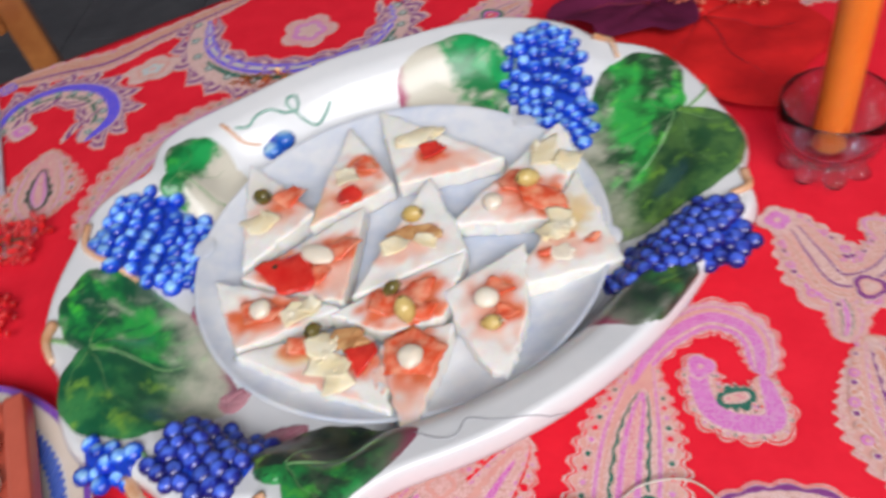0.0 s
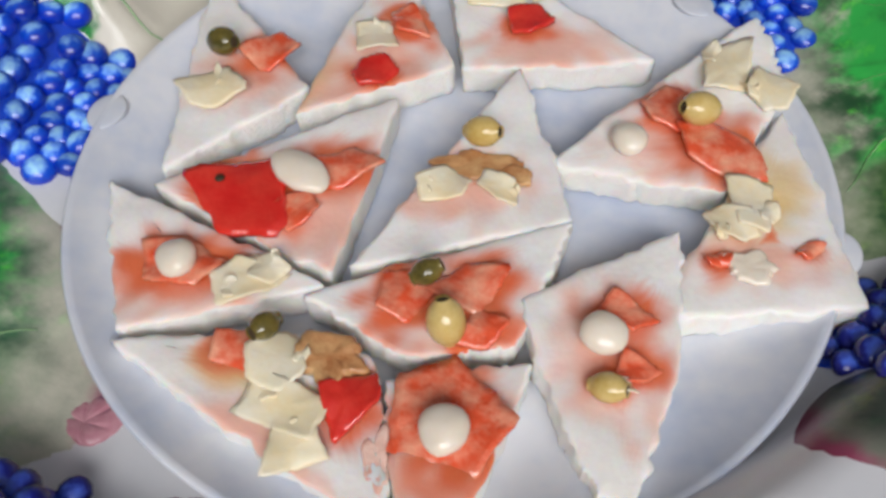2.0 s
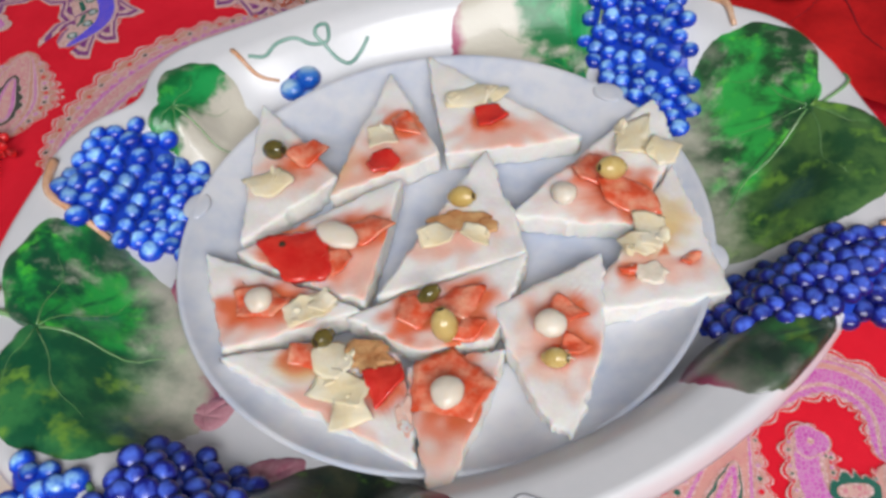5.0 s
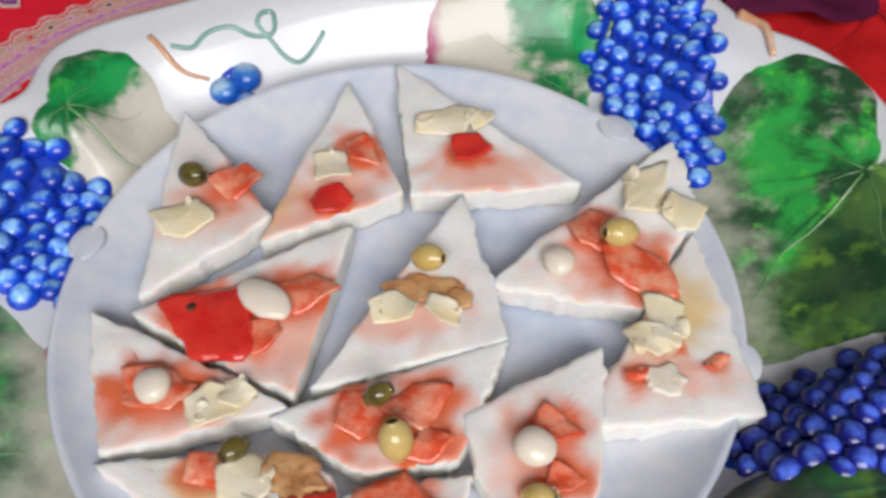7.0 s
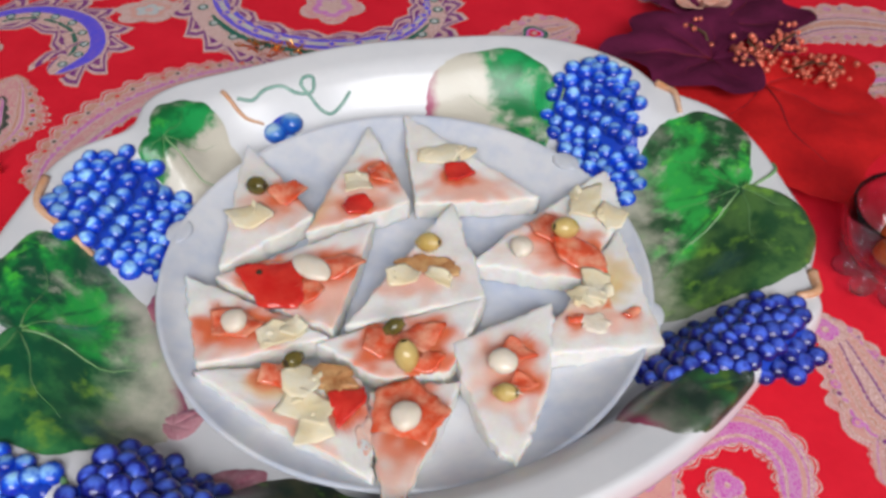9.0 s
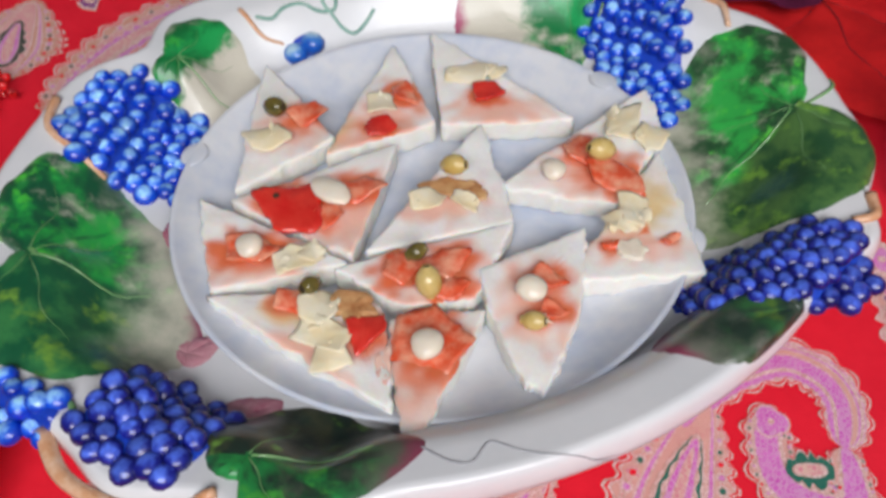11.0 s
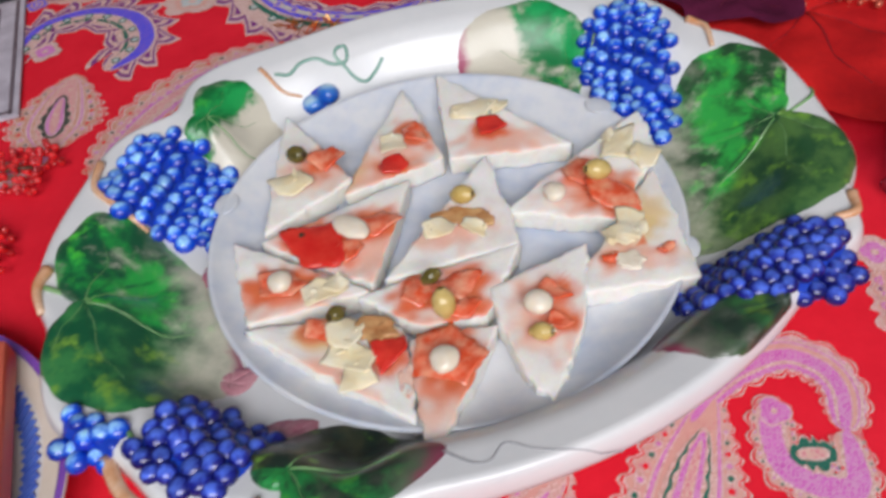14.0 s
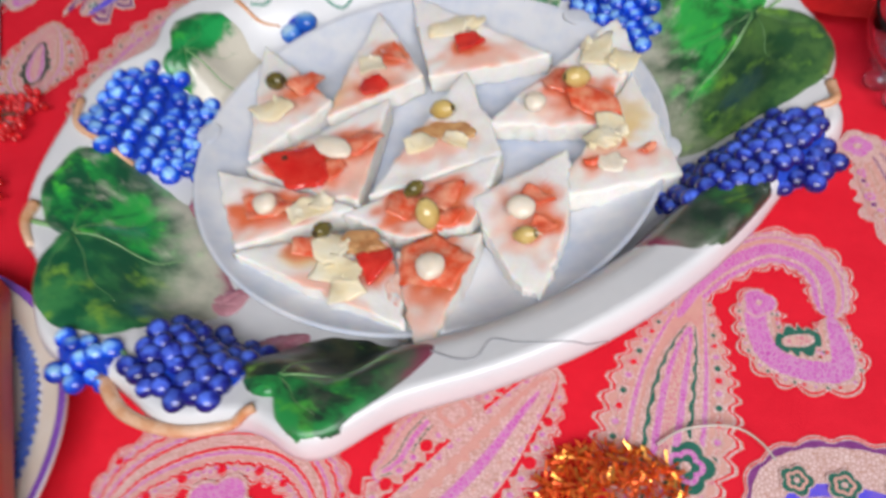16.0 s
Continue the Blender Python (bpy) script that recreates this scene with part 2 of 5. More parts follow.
M["cheese"] = mat("cheese_shaving", (0.86, 0.70, 0.43), (0.88, 0.79, 0.62), 75, 0.35, sss=0.3, bump=0.12, bscale=300)
M["olive"] = mat("green_olive", (0.52, 0.34, 0.08), (0.66, 0.50, 0.20), 110, 0.2, coat=0.5, sss=0.08)
M["olive_dark"] = mat("dark_olive", (0.07, 0.06, 0.015), (0.2, 0.15, 0.03), 140, 0.2, coat=0.5)
M["pit"] = mat("olive_hole", (0.04, 0.025, 0.01), None, 100, 0.6)
M["brown"] = mat("browned_onion", (0.44, 0.17, 0.06), (0.66, 0.40, 0.18), 140, 0.3, coat=0.3, bump=0.3)
M["p_cream"] = mat("print_cream", (0.76, 0.44, 0.37), (0.70, 0.33, 0.31), 160, 0.8, bump=0.3, bscale=1400, spec=0.15, lace=(0.72, 0.40, 0.34), lscale=420)
M["p_pale"] = mat("print_pale", (0.84, 0.64, 0.62), (0.78, 0.55, 0.55), 190, 0.8, bump=0.3, bscale=1400, spec=0.15, lace=(0.62, 0.36, 0.3), lscale=520)
M["p_pink"] = mat("print_pink", (0.74, 0.30, 0.36), (0.68, 0.2, 0.27), 160, 0.8, bump=0.3, bscale=1400, spec=0.15, lace=(0.74, 0.5, 0.42), lscale=480)
M["p_magenta"] = mat("print_magenta", (0.62, 0.10, 0.48), (0.72, 0.19, 0.60), 160, 0.8, bump=0.3, bscale=1400, spec=0.15, lace=(0.7, 0.34, 0.58), lscale=480)
M["p_purple"] = mat("print_purple", (0.20, 0.03, 0.20), (0.28, 0.06, 0.28), 160, 0.8, bump=0.3, bscale=1400)
M["p_blue"] = mat("print_blue", (0.10, 0.09, 0.82), (0.20, 0.12, 0.74), 160, 0.8, bump=0.3, bscale=1400)
M["p_sky"] = mat("print_sky", (0.36, 0.5, 0.6), (0.5, 0.55, 0.58), 200, 0.8, bump=0.3, bscale=1400, spec=0.15, lace=(0.7, 0.66, 0.6), lscale=480)
M["p_green"] = mat("print_green", (0.012, 0.13, 0.09), (0.03, 0.17, 0.12), 160, 0.8, bump=0.3, bscale=1400)
M["p_dark"] = mat("print_dark", (0.05, 0.06, 0.05), (0.07, 0.08, 0.06), 160, 0.8, bump=0.3, bscale=1400)
M["p_orange"] = mat("print_orange", (0.70, 0.26, 0.18), (0.64, 0.28, 0.2), 160, 0.8, bump=0.3, bscale=1400, spec=0.15, lace=(0.66, 0.42, 0.34), lscale=420)
M["p_red"] = mat("print_red", (0.86, 0.020, 0.042), (0.77, 0.014, 0.033), 30, 0.9, bump=0.3, bscale=1400, spec=0.15)
M["grey_print"] = mat("napkin_grey", (0.60, 0.56, 0.64), (0.42, 0.38, 0.45), 60, 0.7, bump=0.2, bscale=900)
M["grey_dark"] = mat("napkin_dark", (0.10, 0.07, 0.09), (0.22, 0.17, 0.20), 120, 0.7, bump=0.2, bscale=900)
M["terracotta"] = mat("terracotta_plastic", (0.58, 0.12, 0.075), (0.50, 0.10, 0.06), 40, 0.35, bump=0.08)
M["china"] = mat("china", (0.78, 0.76, 0.74), (0.72, 0.69, 0.66), 25, 0.15, coat=0.6)
M["china_tan"] = mat("china_tan", (0.70, 0.62, 0.52), (0.74, 0.68, 0.60), 60, 0.2, coat=0.5)
M["china_blue"] = mat("china_blue", (0.06, 0.13, 0.6), (0.12, 0.22, 0.7), 90, 0.2, coat=0.5)
M["china_purple"] = mat("china_purple", (0.18, 0.06, 0.42), (0.26, 0.1, 0.5), 60, 0.2, coat=0.5)
M["china_grey"] = mat("china_lilac", (0.36, 0.3, 0.38), (0.42, 0.36, 0.42), 30, 0.2, coat=0.5)
M["dough"] = mat("white_dough", (0.82, 0.77, 0.7), (0.72, 0.65, 0.57), 90, 0.8, bump=0.6, bscale=260, sss=0.2)
M["wax"] = mat("orange_wax", (0.82, 0.23, 0.03), (0.76, 0.19, 0.02), 25, 0.35, sss=0.3)
M["glass"] = mat("clear_glass", (0.82, 0.93, 1.0), None, 10, 0.0, trans=1.0, ior=1.13, coat=1.0)
M["silk_red"] = mat("silk_red", (0.72, 0.020, 0.020), (0.52, 0.012, 0.016), 30, 0.85, bump=0.3, bscale=500, spec=0.12)
M["silk_burgundy"] = mat("silk_burgundy", (0.15, 0.016, 0.060), (0.085, 0.010, 0.035), 40, 0.85, bump=0.3, bscale=500, spec=0.12)
M["silk_rib"] = mat("silk_rib", (0.25, 0.01, 0.015), (0.1, 0.006, 0.02), 60, 0.6)
M["copper"] = mat("copper_bead", (0.86, 0.26, 0.17), (0.75, 0.16, 0.1), 200, 0.3, metal=0.4, island=0.3)
M["red_bead"] = mat("red_bead", (0.74, 0.018, 0.02), (0.5, 0.01, 0.012), 200, 0.12, coat=0.8, island=0.3)
M["gold"] = mat("gold_foil", (1.0, 0.56, 0.14), (0.95, 0.35, 0.06), 220, 0.32, metal=0.9, island=0.3)
M["red_foil"] = mat("red_foil", (0.75, 0.08, 0.02), (0.8, 0.2, 0.04), 220, 0.4, metal=0.6, island=0.3)
M["stem"] = mat("dark_stem", (0.08, 0.04, 0.02), (0.12, 0.06, 0.03), 90, 0.7)
M["ribbon"] = mat("clear_ribbon", (0.8, 0.76, 0.68), (0.7, 0.62, 0.55), 90, 0.25, trans=0.4)


# ---- mesh helpers ----
def obj(name, bm, material, parent=None, label="", smooth=True):
    me = bpy.data.meshes.new(name)
    bm.normal_update()
    bm.to_mesh(me)
    bm.free()
    for m in (material if isinstance(material, (list, tuple)) else [material]):
        me.materials.append(m)
    if smooth:
        me.shade_smooth()
    ob = new(name, me)
    if parent:
        ob.parent = parent
    if label:
        ob["label"] = label
    return ob


def part(name, bm, material, parent, label="", smooth=True):
    return obj(name, bm, material, parent, label, smooth)


def thing(name, label, category, group="", kind="", at=(0, 0, 0)):
    e = new(name)
    e.empty_display_size = 0.02
    e.location = at
    return tagged(e, label, category, group, kind)


def box(bm, c, s, r=None, bev=0.0):
    g = bmesh.ops.create_cube(bm, size=1)
    m = Matrix.Translation(c) @ (r or Matrix()) @ Matrix.Diagonal((*s, 1))
    bmesh.ops.transform(bm, matrix=m, verts=g["verts"])
    if bev:
        es = list({e for v in g["verts"] for e in v.link_edges})
        bmesh.ops.bevel(bm, geom=es, offset=bev, segments=2, affect="EDGES", profile=0.6)


def ball(bm, c, r, u=12, v=8, s=(1, 1, 1), rot=None):
    g = bmesh.ops.create_uvsphere(bm, u_segments=u, v_segments=v, radius=r)
    bmesh.ops.transform(bm, matrix=Matrix.Translation(c) @ (rot or Matrix()) @ Matrix.Diagonal((*s, 1)), verts=g["verts"])
    return g["verts"]


def lathe(bm, prof, n=64, c=(0, 0), wob=None):
    rows = []
    for r, z in prof:
        ring = []
        for i in range(n):
            a = 2 * math.pi * i / n
            k = wob(a, r) if wob else 1
            ring.append(bm.verts.new((c[0] + r * k * math.cos(a), c[1] + r * k * math.sin(a), z)))
        rows.append(ring)
    for p, q in zip(rows, rows[1:]):
        for i in range(n):
            bm.faces.new((p[i], p[(i + 1) % n], q[(i + 1) % n], q[i]))
    for ring, flip in ((rows[0], True), (rows[-1], False)):
        f = bm.faces.new(ring if not flip else ring[::-1])
    return rows


def tube(bm, pts, r, n=8, taper=1.0):
    """A round tube along points."""
    pts = [Vector(p) for p in pts]
    rows = []
    for i, p in enumerate(pts):
        d = (pts[min(i + 1, len(pts) - 1)] - pts[max(i - 1, 0)]).normalized()
        a = d.orthogonal().normalized() if abs(d.z) > 0.9 else d.cross(Vector((0, 0, 1))).normalized()
        b = d.cross(a)
        k = r * (1 + (taper - 1) * i / (len(pts) - 1))
        rows.append([bm.verts.new(p + k * (a * math.cos(2 * math.pi * j / n) + b * math.sin(2 * math.pi * j / n))) for j in range(n)])
    for p, q in zip(rows, rows[1:]):
        for i in range(n):
            bm.faces.new((p[i], p[(i + 1) % n], q[(i + 1) % n], q[i]))
    bm.faces.new(rows[0][::-1])
    bm.faces.new(rows[-1])


def spline(pts, steps=8):
    """Catmull-Rom through points of any size."""
    p = [Vector(q) for q in pts]
    p = [2 * p[0] - p[1], *p, 2 * p[-1] - p[-2]]
    out = []
    for i in range(1, len(p) - 2):
        for k in range(steps):
            t = k / steps
            a, b, c, d = p[i - 1:i + 3]
            out.append(0.5 * (2 * b + (c - a) * t + (2 * a - 5 * b + 4 * c - d) * t * t + (3 * b - a - 3 * c + d) * t ** 3))
    return out + [p[-2]]


def sstep(x):
    x = max(0.0, min(1.0, x))
    return x * x * (3 - 2 * x)


# ---- the room ----
FLOOR = -0.74
RX0, RX1, RY0, RY1, TOP = -2.2, 2.2, -1.2, 2.4, 2.6


def wall_with_window(name, along, fixed, lo, hi, w0, w1, out):
    """A wall 12 cm thick in four pieces round one window opening."""
    bm = bmesh.new()
    z0, z1 = (0.95, 2.25) if w1 > w0 else (0, 0)
    spans = [(lo, w0, FLOOR, TOP), (w1, hi, FLOOR, TOP), (w0, w1, FLOOR, z0), (w0, w1, z1, TOP)] if w1 > w0 else [(lo, hi, FLOOR, TOP)]
    for a, b, c, d in spans:
        mid, size = (a + b) / 2, b - a
        centre = (mid, fixed + out * 0.06, (c + d) / 2) if along == "x" else (fixed + out * 0.06, mid, (c + d) / 2)
        dims = (size, 0.12, d - c) if along == "x" else (0.12, size, d - c)
        box(bm, centre, dims)
    ob = tagged(obj(name, bm, M["wall_grey" if name == "wall_north" else "wall"], smooth=False), "unseen dark grey room wall that limits bounced light" if name == "wall_north" else "plain pale grey painted room wall", "wall", kind="structure")
    return ob


wall_with_window("wall_east", "y", RX1, RY0 - 0.12, RY1 + 0.12, 0, 0, 1)
wall_with_window("wall_north", "x", RY1, RX0, RX1, 0, 0, 1)
wall_with_window("wall_west", "y", RX0, RY0 - 0.12, RY1 + 0.12, 0, 0, -1)
wall_with_window("wall_south", "x", RY0, RX0, RX1, -0.5, 1.5, -1)
for name, along, fixed, w0, w1 in (("window_1", "x", RY0 - 0.06, -0.5, 1.5),):
    win = thing(name, "white painted window frame with clear panes", "window", kind="structure")
    for a in (w0 + 0.025, (w0 + w1) / 2, w1 - 0.025):
        bm = bmesh.new()
        box(bm, (a, fixed, 1.60), (0.05, 0.05, 1.30), bev=0.006)
        part("window_frame", bm, M["white_paint"], win)
    for z in (0.975, 2.225):
        bm = bmesh.new()
        box(bm, ((w0 + w1) / 2, fixed, z), (w1 - w0, 0.046, 0.05), bev=0.006)
        part("window_frame", bm, M["white_paint"], win)
bm = bmesh.new()
box(bm, ((RX0 + RX1) / 2, (RY0 + RY1) / 2, TOP + 0.06), (RX1 - RX0 + 0.24, RY1 - RY0 + 0.24, 0.12))
tagged(obj("ceiling", bm, M["wall"], smooth=False), "plain pale grey ceiling", "ceiling", kind="structure")
bm = bmesh.new()
box(bm, ((RX0 + RX1) / 2, (RY0 + RY1) / 2, FLOOR - 0.055), (RX1 - RX0 + 0.24, RY1 - RY0 + 0.24, 0.1))
floor = tagged(obj("floor", bm, M["grout"], smooth=False), "dark grey tiled floor", "floor", kind="structure")
bm = bmesh.new()
box(bm, (0, 0, 0), (0.396, 0.396, 0.01), bev=0.002)
tile_mesh = obj("tile", bm, M["floor"], floor, smooth=False)
tile_mesh.location = (RX0 + 0.2, RY0 + 0.2, FLOOR - 0.003)
for i in range(11):
    for j in range(9):
        if i + j:
            t = new("tile", tile_mesh.data)
            t.parent = floor
            t.location = (RX0 + 0.2 + 0.4 * i, RY0 + 0.2 + 0.4 * j, FLOOR - 0.003)

# ---- the table, turned so that its far edge runs along EDGE ----
EDGE, OUT = Vector((0.881, 0.473, 0)), Vector((-0.473, 0.881, 0))
FAR, NEAR, LEFT, RIGHT = 0.832, -0.12, -0.75, 1.05
turn = Matrix.Rotation(math.atan2(EDGE.y, EDGE.x), 4, "Z")


def tab(e, n, z=0.0):
    return EDGE * e + OUT * n + Vector((0, 0, z))


def cloth_z(x, y):
    """Soft unevenness of the cloth, in metres."""
    v = Vector((x * 6, y * 6, 1.3))
    k = 0.0011 * noise.noise(v) + 0.0004 * noise.noise(v * 3.1)
    for px, py, dx, dy, h in ((-0.42, 0.36, 0.82, -0.57, 0.0022), (0.16, 0.47, 0.9, 0.43, 0.0018)):
        d = (x - px) * -dy + (y - py) * dx
        k += h * math.exp(-(d / 0.012) ** 2) * math.exp(-(((x - px) * dx + (y - py) * dy) / 0.16) ** 2)
    return k - 0.0014


table = thing("dining_table", "wooden dining table under a red cloth", "table")
bm = bmesh.new()
box(bm, tab((LEFT + RIGHT) / 2, (FAR + NEAR) / 2, -0.021), (RIGHT - LEFT - 0.012, FAR - NEAR - 0.012, 0.03), turn, 0.004)
part("tabletop", bm, M["wood"], table, smooth=False)
for e in (LEFT + 0.08, RIGHT - 0.08):
    for q in (NEAR + 0.08, FAR - 0.08):
        bm = bmesh.new()
        box(bm, tab(e, q, (FLOOR - 0.036) / 2 + 0.001), (0.06, 0.06, -FLOOR - 0.036), turn, 0.006)
        part("leg", bm, M["wood"], table, smooth=False)

bm = bmesh.new()
NE, NN = 180, 96
grid = {}
for i in range(-8, NE + 9):
    for j in range(-8, NN + 9):
        if (i < 0 or i > NE) and (j < 0 or j > NN):
            continue
        e = LEFT + (RIGHT - LEFT) * min(max(i, 0), NE) / NE
        q = NEAR + (FAR - NEAR) * min(max(j, 0), NN) / NN
        drop = max(-i, i - NE, -j, j - NN, 0)
        p = tab(e, q)
        z = cloth_z(p.x, p.y)
        if drop:
            side = OUT * (1 if j > NN else -1 if j < 0 else 0) + EDGE * (1 if i > NE else -1 if i < 0 else 0)
            s = e if j < 0 or j > NN else q
            ripple = 0.018 * (drop / 8) * (1 + math.sin(s * 34) * 0.6)
            p += side * (0.006 * min(drop, 1) + ripple)
            z -= 0.032 * drop - 0.004
        grid[i, j] = bm.verts.new((p.x, p.y, z))
for (i, j), v in list(grid.items()):
    q = [grid.get(k) for k in ((i, j), (i + 1, j), (i + 1, j + 1), (i, j + 1))]
    if all(q):
        bm.faces.new(q)
cloth = tagged(obj("tablecloth", bm, M["cloth"]), "red cotton tablecloth printed with large paisleys", "tablecloth")


# printed paisleys: bands of colour that follow a bent spine
LAYER = [0]


def lay(x, y, h):
    return (x, y, cloth_z(x, y) + h)


def strip(bm, pts, material_index, h, k=1.0, scallop=0.0, count=14, trim=0.0, shift=0.0):
    """pts: (x, y, half width). One band of the print, k times as wide, its edge scalloped."""
    rows, n = [], len(pts)
    a, b = int(trim * n), n - int(trim * n)
    sub = pts[a:b]
    for i, p in enumerate(sub):
        d = (Vector(sub[min(i + 1, len(sub) - 1)][:2]) - Vector(sub[max(i - 1, 0)][:2]))
        if d.length < 1e-9:
            continue
        d.normalize()
        s = Vector((-d.y, d.x))
        end = math.sqrt(max(0.0, 1 - (2 * i / (len(sub) - 1) - 1) ** 8))
        w = p[2] * k * end
        w *= 1 + scallop * (abs(math.sin(count * math.pi * i / len(sub))) - 0.5)
        c = Vector(p[:2]) + s * p[2] * shift
        l, r = c + s * w, c - s * w
        rows.append([bm.verts.new(lay(*(l.lerp(r, q / 4)), h)) for q in range(5)])
    for p, q in zip(rows, rows[1:]):
        for j in range(4):
            f = bm.faces.new((p[j], p[j + 1], q[j + 1], q[j]))
            f.material_index = material_index


def disc(bm, x, y, r, material_index, h, petals=0, depth=0.3, rot=0.0, sx=1.0):
    n = 10 if not petals else petals * 6
    ring = []
    for i in range(n):
        a = 2 * math.pi * i / n
        k = r * (1 - depth + depth * abs(math.cos(petals * a / 2)) if petals else 1)
        u, v = k * math.cos(a) * sx, k * math.sin(a)
        ring.append(bm.verts.new(lay(x + u * math.cos(rot) - v * math.sin(rot), y + u * math.sin(rot) + v * math.cos(rot), h)))
    c = bm.verts.new(lay(x, y, h))
    for i in range(n):
        f = bm.faces.new((c, ring[i], ring[(i + 1) % n]))
        f.material_index = material_index


PALETTES = {
    "magenta": ("p_cream", "p_pale", "p_magenta", "p_cream", "p_red", "p_green", "p_magenta", "p_pink"),
    "blue": ("p_purple", "p_pale", "p_cream", "p_blue", "p_red", "p_green", "p_blue", "p_sky"),
    "rose": ("p_orange", "p_pale", "p_magenta", "p_pink", "p_red", "p_dark", "p_magenta", "p_orange"),
    "berry": ("p_pink", "p_pale", "p_magenta", "p_cream", "p_red", "p_magenta", "p_pale", "p_red"),
    "drop": ("p_green", "p_pale", "p_pale", "p_pink", "p_red", "p_green", "p_magenta", "p_pink"),
    "tan": ("p_cream", "p_pale", "p_orange", "p_cream", "p_pink", "p_purple", "p_orange", "p_magenta"),
}


def paisley(ctrl, palette, bands, beads=1, scal=0.16, count=16, up=0.0, slim=0.88, border=((1.16, 1), (1.10, 4), (1.05, 1), (0.99, 0)), flames=(), eyes=()):
    """ctrl: spine points with half widths. bands: (width, colour, trim, shift, scallop)."""
    LAYER[0] = (LAYER[0] + 1) % 3
    base = 0.0004 + 0.00003 * LAYER[0] + up
    mats = [M[k] for k in PALETTES[palette]]
    pts = [(p[0], p[1], p[2] * slim) for p in spline(ctrl, 14)]
    bm = bmesh.new()
    h = base
    for k, colour in border:
        strip(bm, pts, colour, h, k, scal, count)
        h += 0.00006
    for k, colour, trim, shift, sc in bands:
        strip(bm, pts, 1, h, k + 0.05, sc, count * 2, trim * 0.8, shift)
        strip(bm, pts, colour, h + 0.00006, k, sc, count * 2, trim, shift)
        h += 0.00012
    if beads:
        n = len(pts)
        for i in range(3, n - 3, 3):
            p, q = Vector(pts[i][:2]), Vector(pts[i + 1][:2])
            d = (q - p).normalized()
            s = Vector((-d.y, d.x))
            for side in (-1, 1):
                c = p + s * pts[i][2] * 0.86 * side
                disc(bm, c.x, c.y, min(0.0032, pts[i][2] * 0.14), (1, 7, 1)[(i // 3) % 3], h)
                disc(bm, c.x, c.y, min(0.0016, pts[i][2] * 0.07), (2, 4, 5)[(i // 3) % 3], h + 0.0001)
    for n, tall, side, layers in flames:
        for i in range(n):
            q = int((i + 0.5) / n * (len(pts) - 2))
            p, d = Vector(pts[q][:2]), (Vector(pts[q + 1][:2]) - Vector(pts[q][:2])).normalized()
            s = Vector((-d.y, d.x)) * side
            wide = 0.6 * sum((Vector(pts[j + 1][:2]) - Vector(pts[j][:2])).length for j in range(len(pts) - 1)) / n
            foot = p + s * pts[q][2] * 0.9
            for m, (size, colour) in enumerate(layers):
                tip = foot + s * tall * size + d * tall * 0.55 * size
                a, b = foot - d * wide * size, foot + d * wide * size
                vs = [bm.verts.new(lay(v.x, v.y, h + 0.00005 * m)) for v in (a, b, b.lerp(tip, 0.55) + d * wide * 0.25 * size, tip, a.lerp(tip, 0.5) + d * wide * 0.1 * size)]
                bm.faces.new(vs if side < 0 else vs[::-1]).material_index = colour
    for n, shift, r, ring, core in eyes:
        for i in range(n):
            q = int((i + 0.5) / n * (len(pts) - 2))
            d = (Vector(pts[q + 1][:2]) - Vector(pts[q][:2])).normalized()
            c = Vector(pts[q][:2]) + Vector((-d.y, d.x)) * pts[q][2] * shift
            disc(bm, c.x, c.y, r, ring, h + 0.0002)
            disc(bm, c.x, c.y, r * 0.62, core, h + 0.00028)
    ob = part("printed_paisley", bm, mats, cloth, smooth=False)
    return ob


STD = ((0.80, 2, 0.02, 0, 0), (0.66, 3, 0.03, 0, 0.15), (0.52, 7, 0.04, 0, 0), (0.42, 0, 0.05, 0, 0.2), (0.32, 5, 0.07, 0, 0), (0.20, 1, 0.1, 0, 0.4), (0.13, 6, 0.12, 0, 0))


def flower(x, y, r, palette, petals=6, core=5, rim=0, rot=0.0, sx=1.0):
    mats = [M[k] for k in PALETTES[palette]]
    bm = bmesh.new()
    disc(bm, x, y, r * 1.12, 1, 0.0017, petals, 0.25, rot, sx)
    disc(bm, x, y, r, rim, 0.0018, petals, 0.25, rot, sx)
    disc(bm, x, y, r * 0.68, 2, 0.0019, petals, 0.2, rot, sx)
    disc(bm, x, y, r * 0.48, core, 0.0020, petals, 0.35, rot, sx)
    disc(bm, x, y, r * 0.2, 1, 0.0021)
    return part("printed_flower", bm, mats, cloth, smooth=False)


# far side: the large crescents with blue bands
paisley([(-0.335, 0.735, 0.016), (-0.318, 0.672, 0.022), (-0.272, 0.632, 0.025), (-0.208, 0.622, 0.024), (-0.150, 0.645, 0.022), (-0.128, 0.690, 0.016), (-0.137, 0.728, 0.007)],
        "blue", ((0.82, 1, 0.01, 0, 0.1), (0.34, 6, 0.02, 0.52, 0), (0.08, 7, 0.02, 0.52, 0), (0.12, 5, 0.2, -0.1, 0.6)), 0, 0.2, 14, flames=((15, 0.014, -1, ((1.25, 1), (1.0, 0), (0.72, 1), (0.4, 0))), (10, 0.009, 1, ((1.25, 1), (1.0, 0), (0.72, 1), (0.4, 0)))), eyes=((16, 0.5, 0.0042, 1, 6), (14, -0.3, 0.0046, 5, 7)))
flower(-0.215, 0.690, 0.026, "magenta", 5, 1, 7)
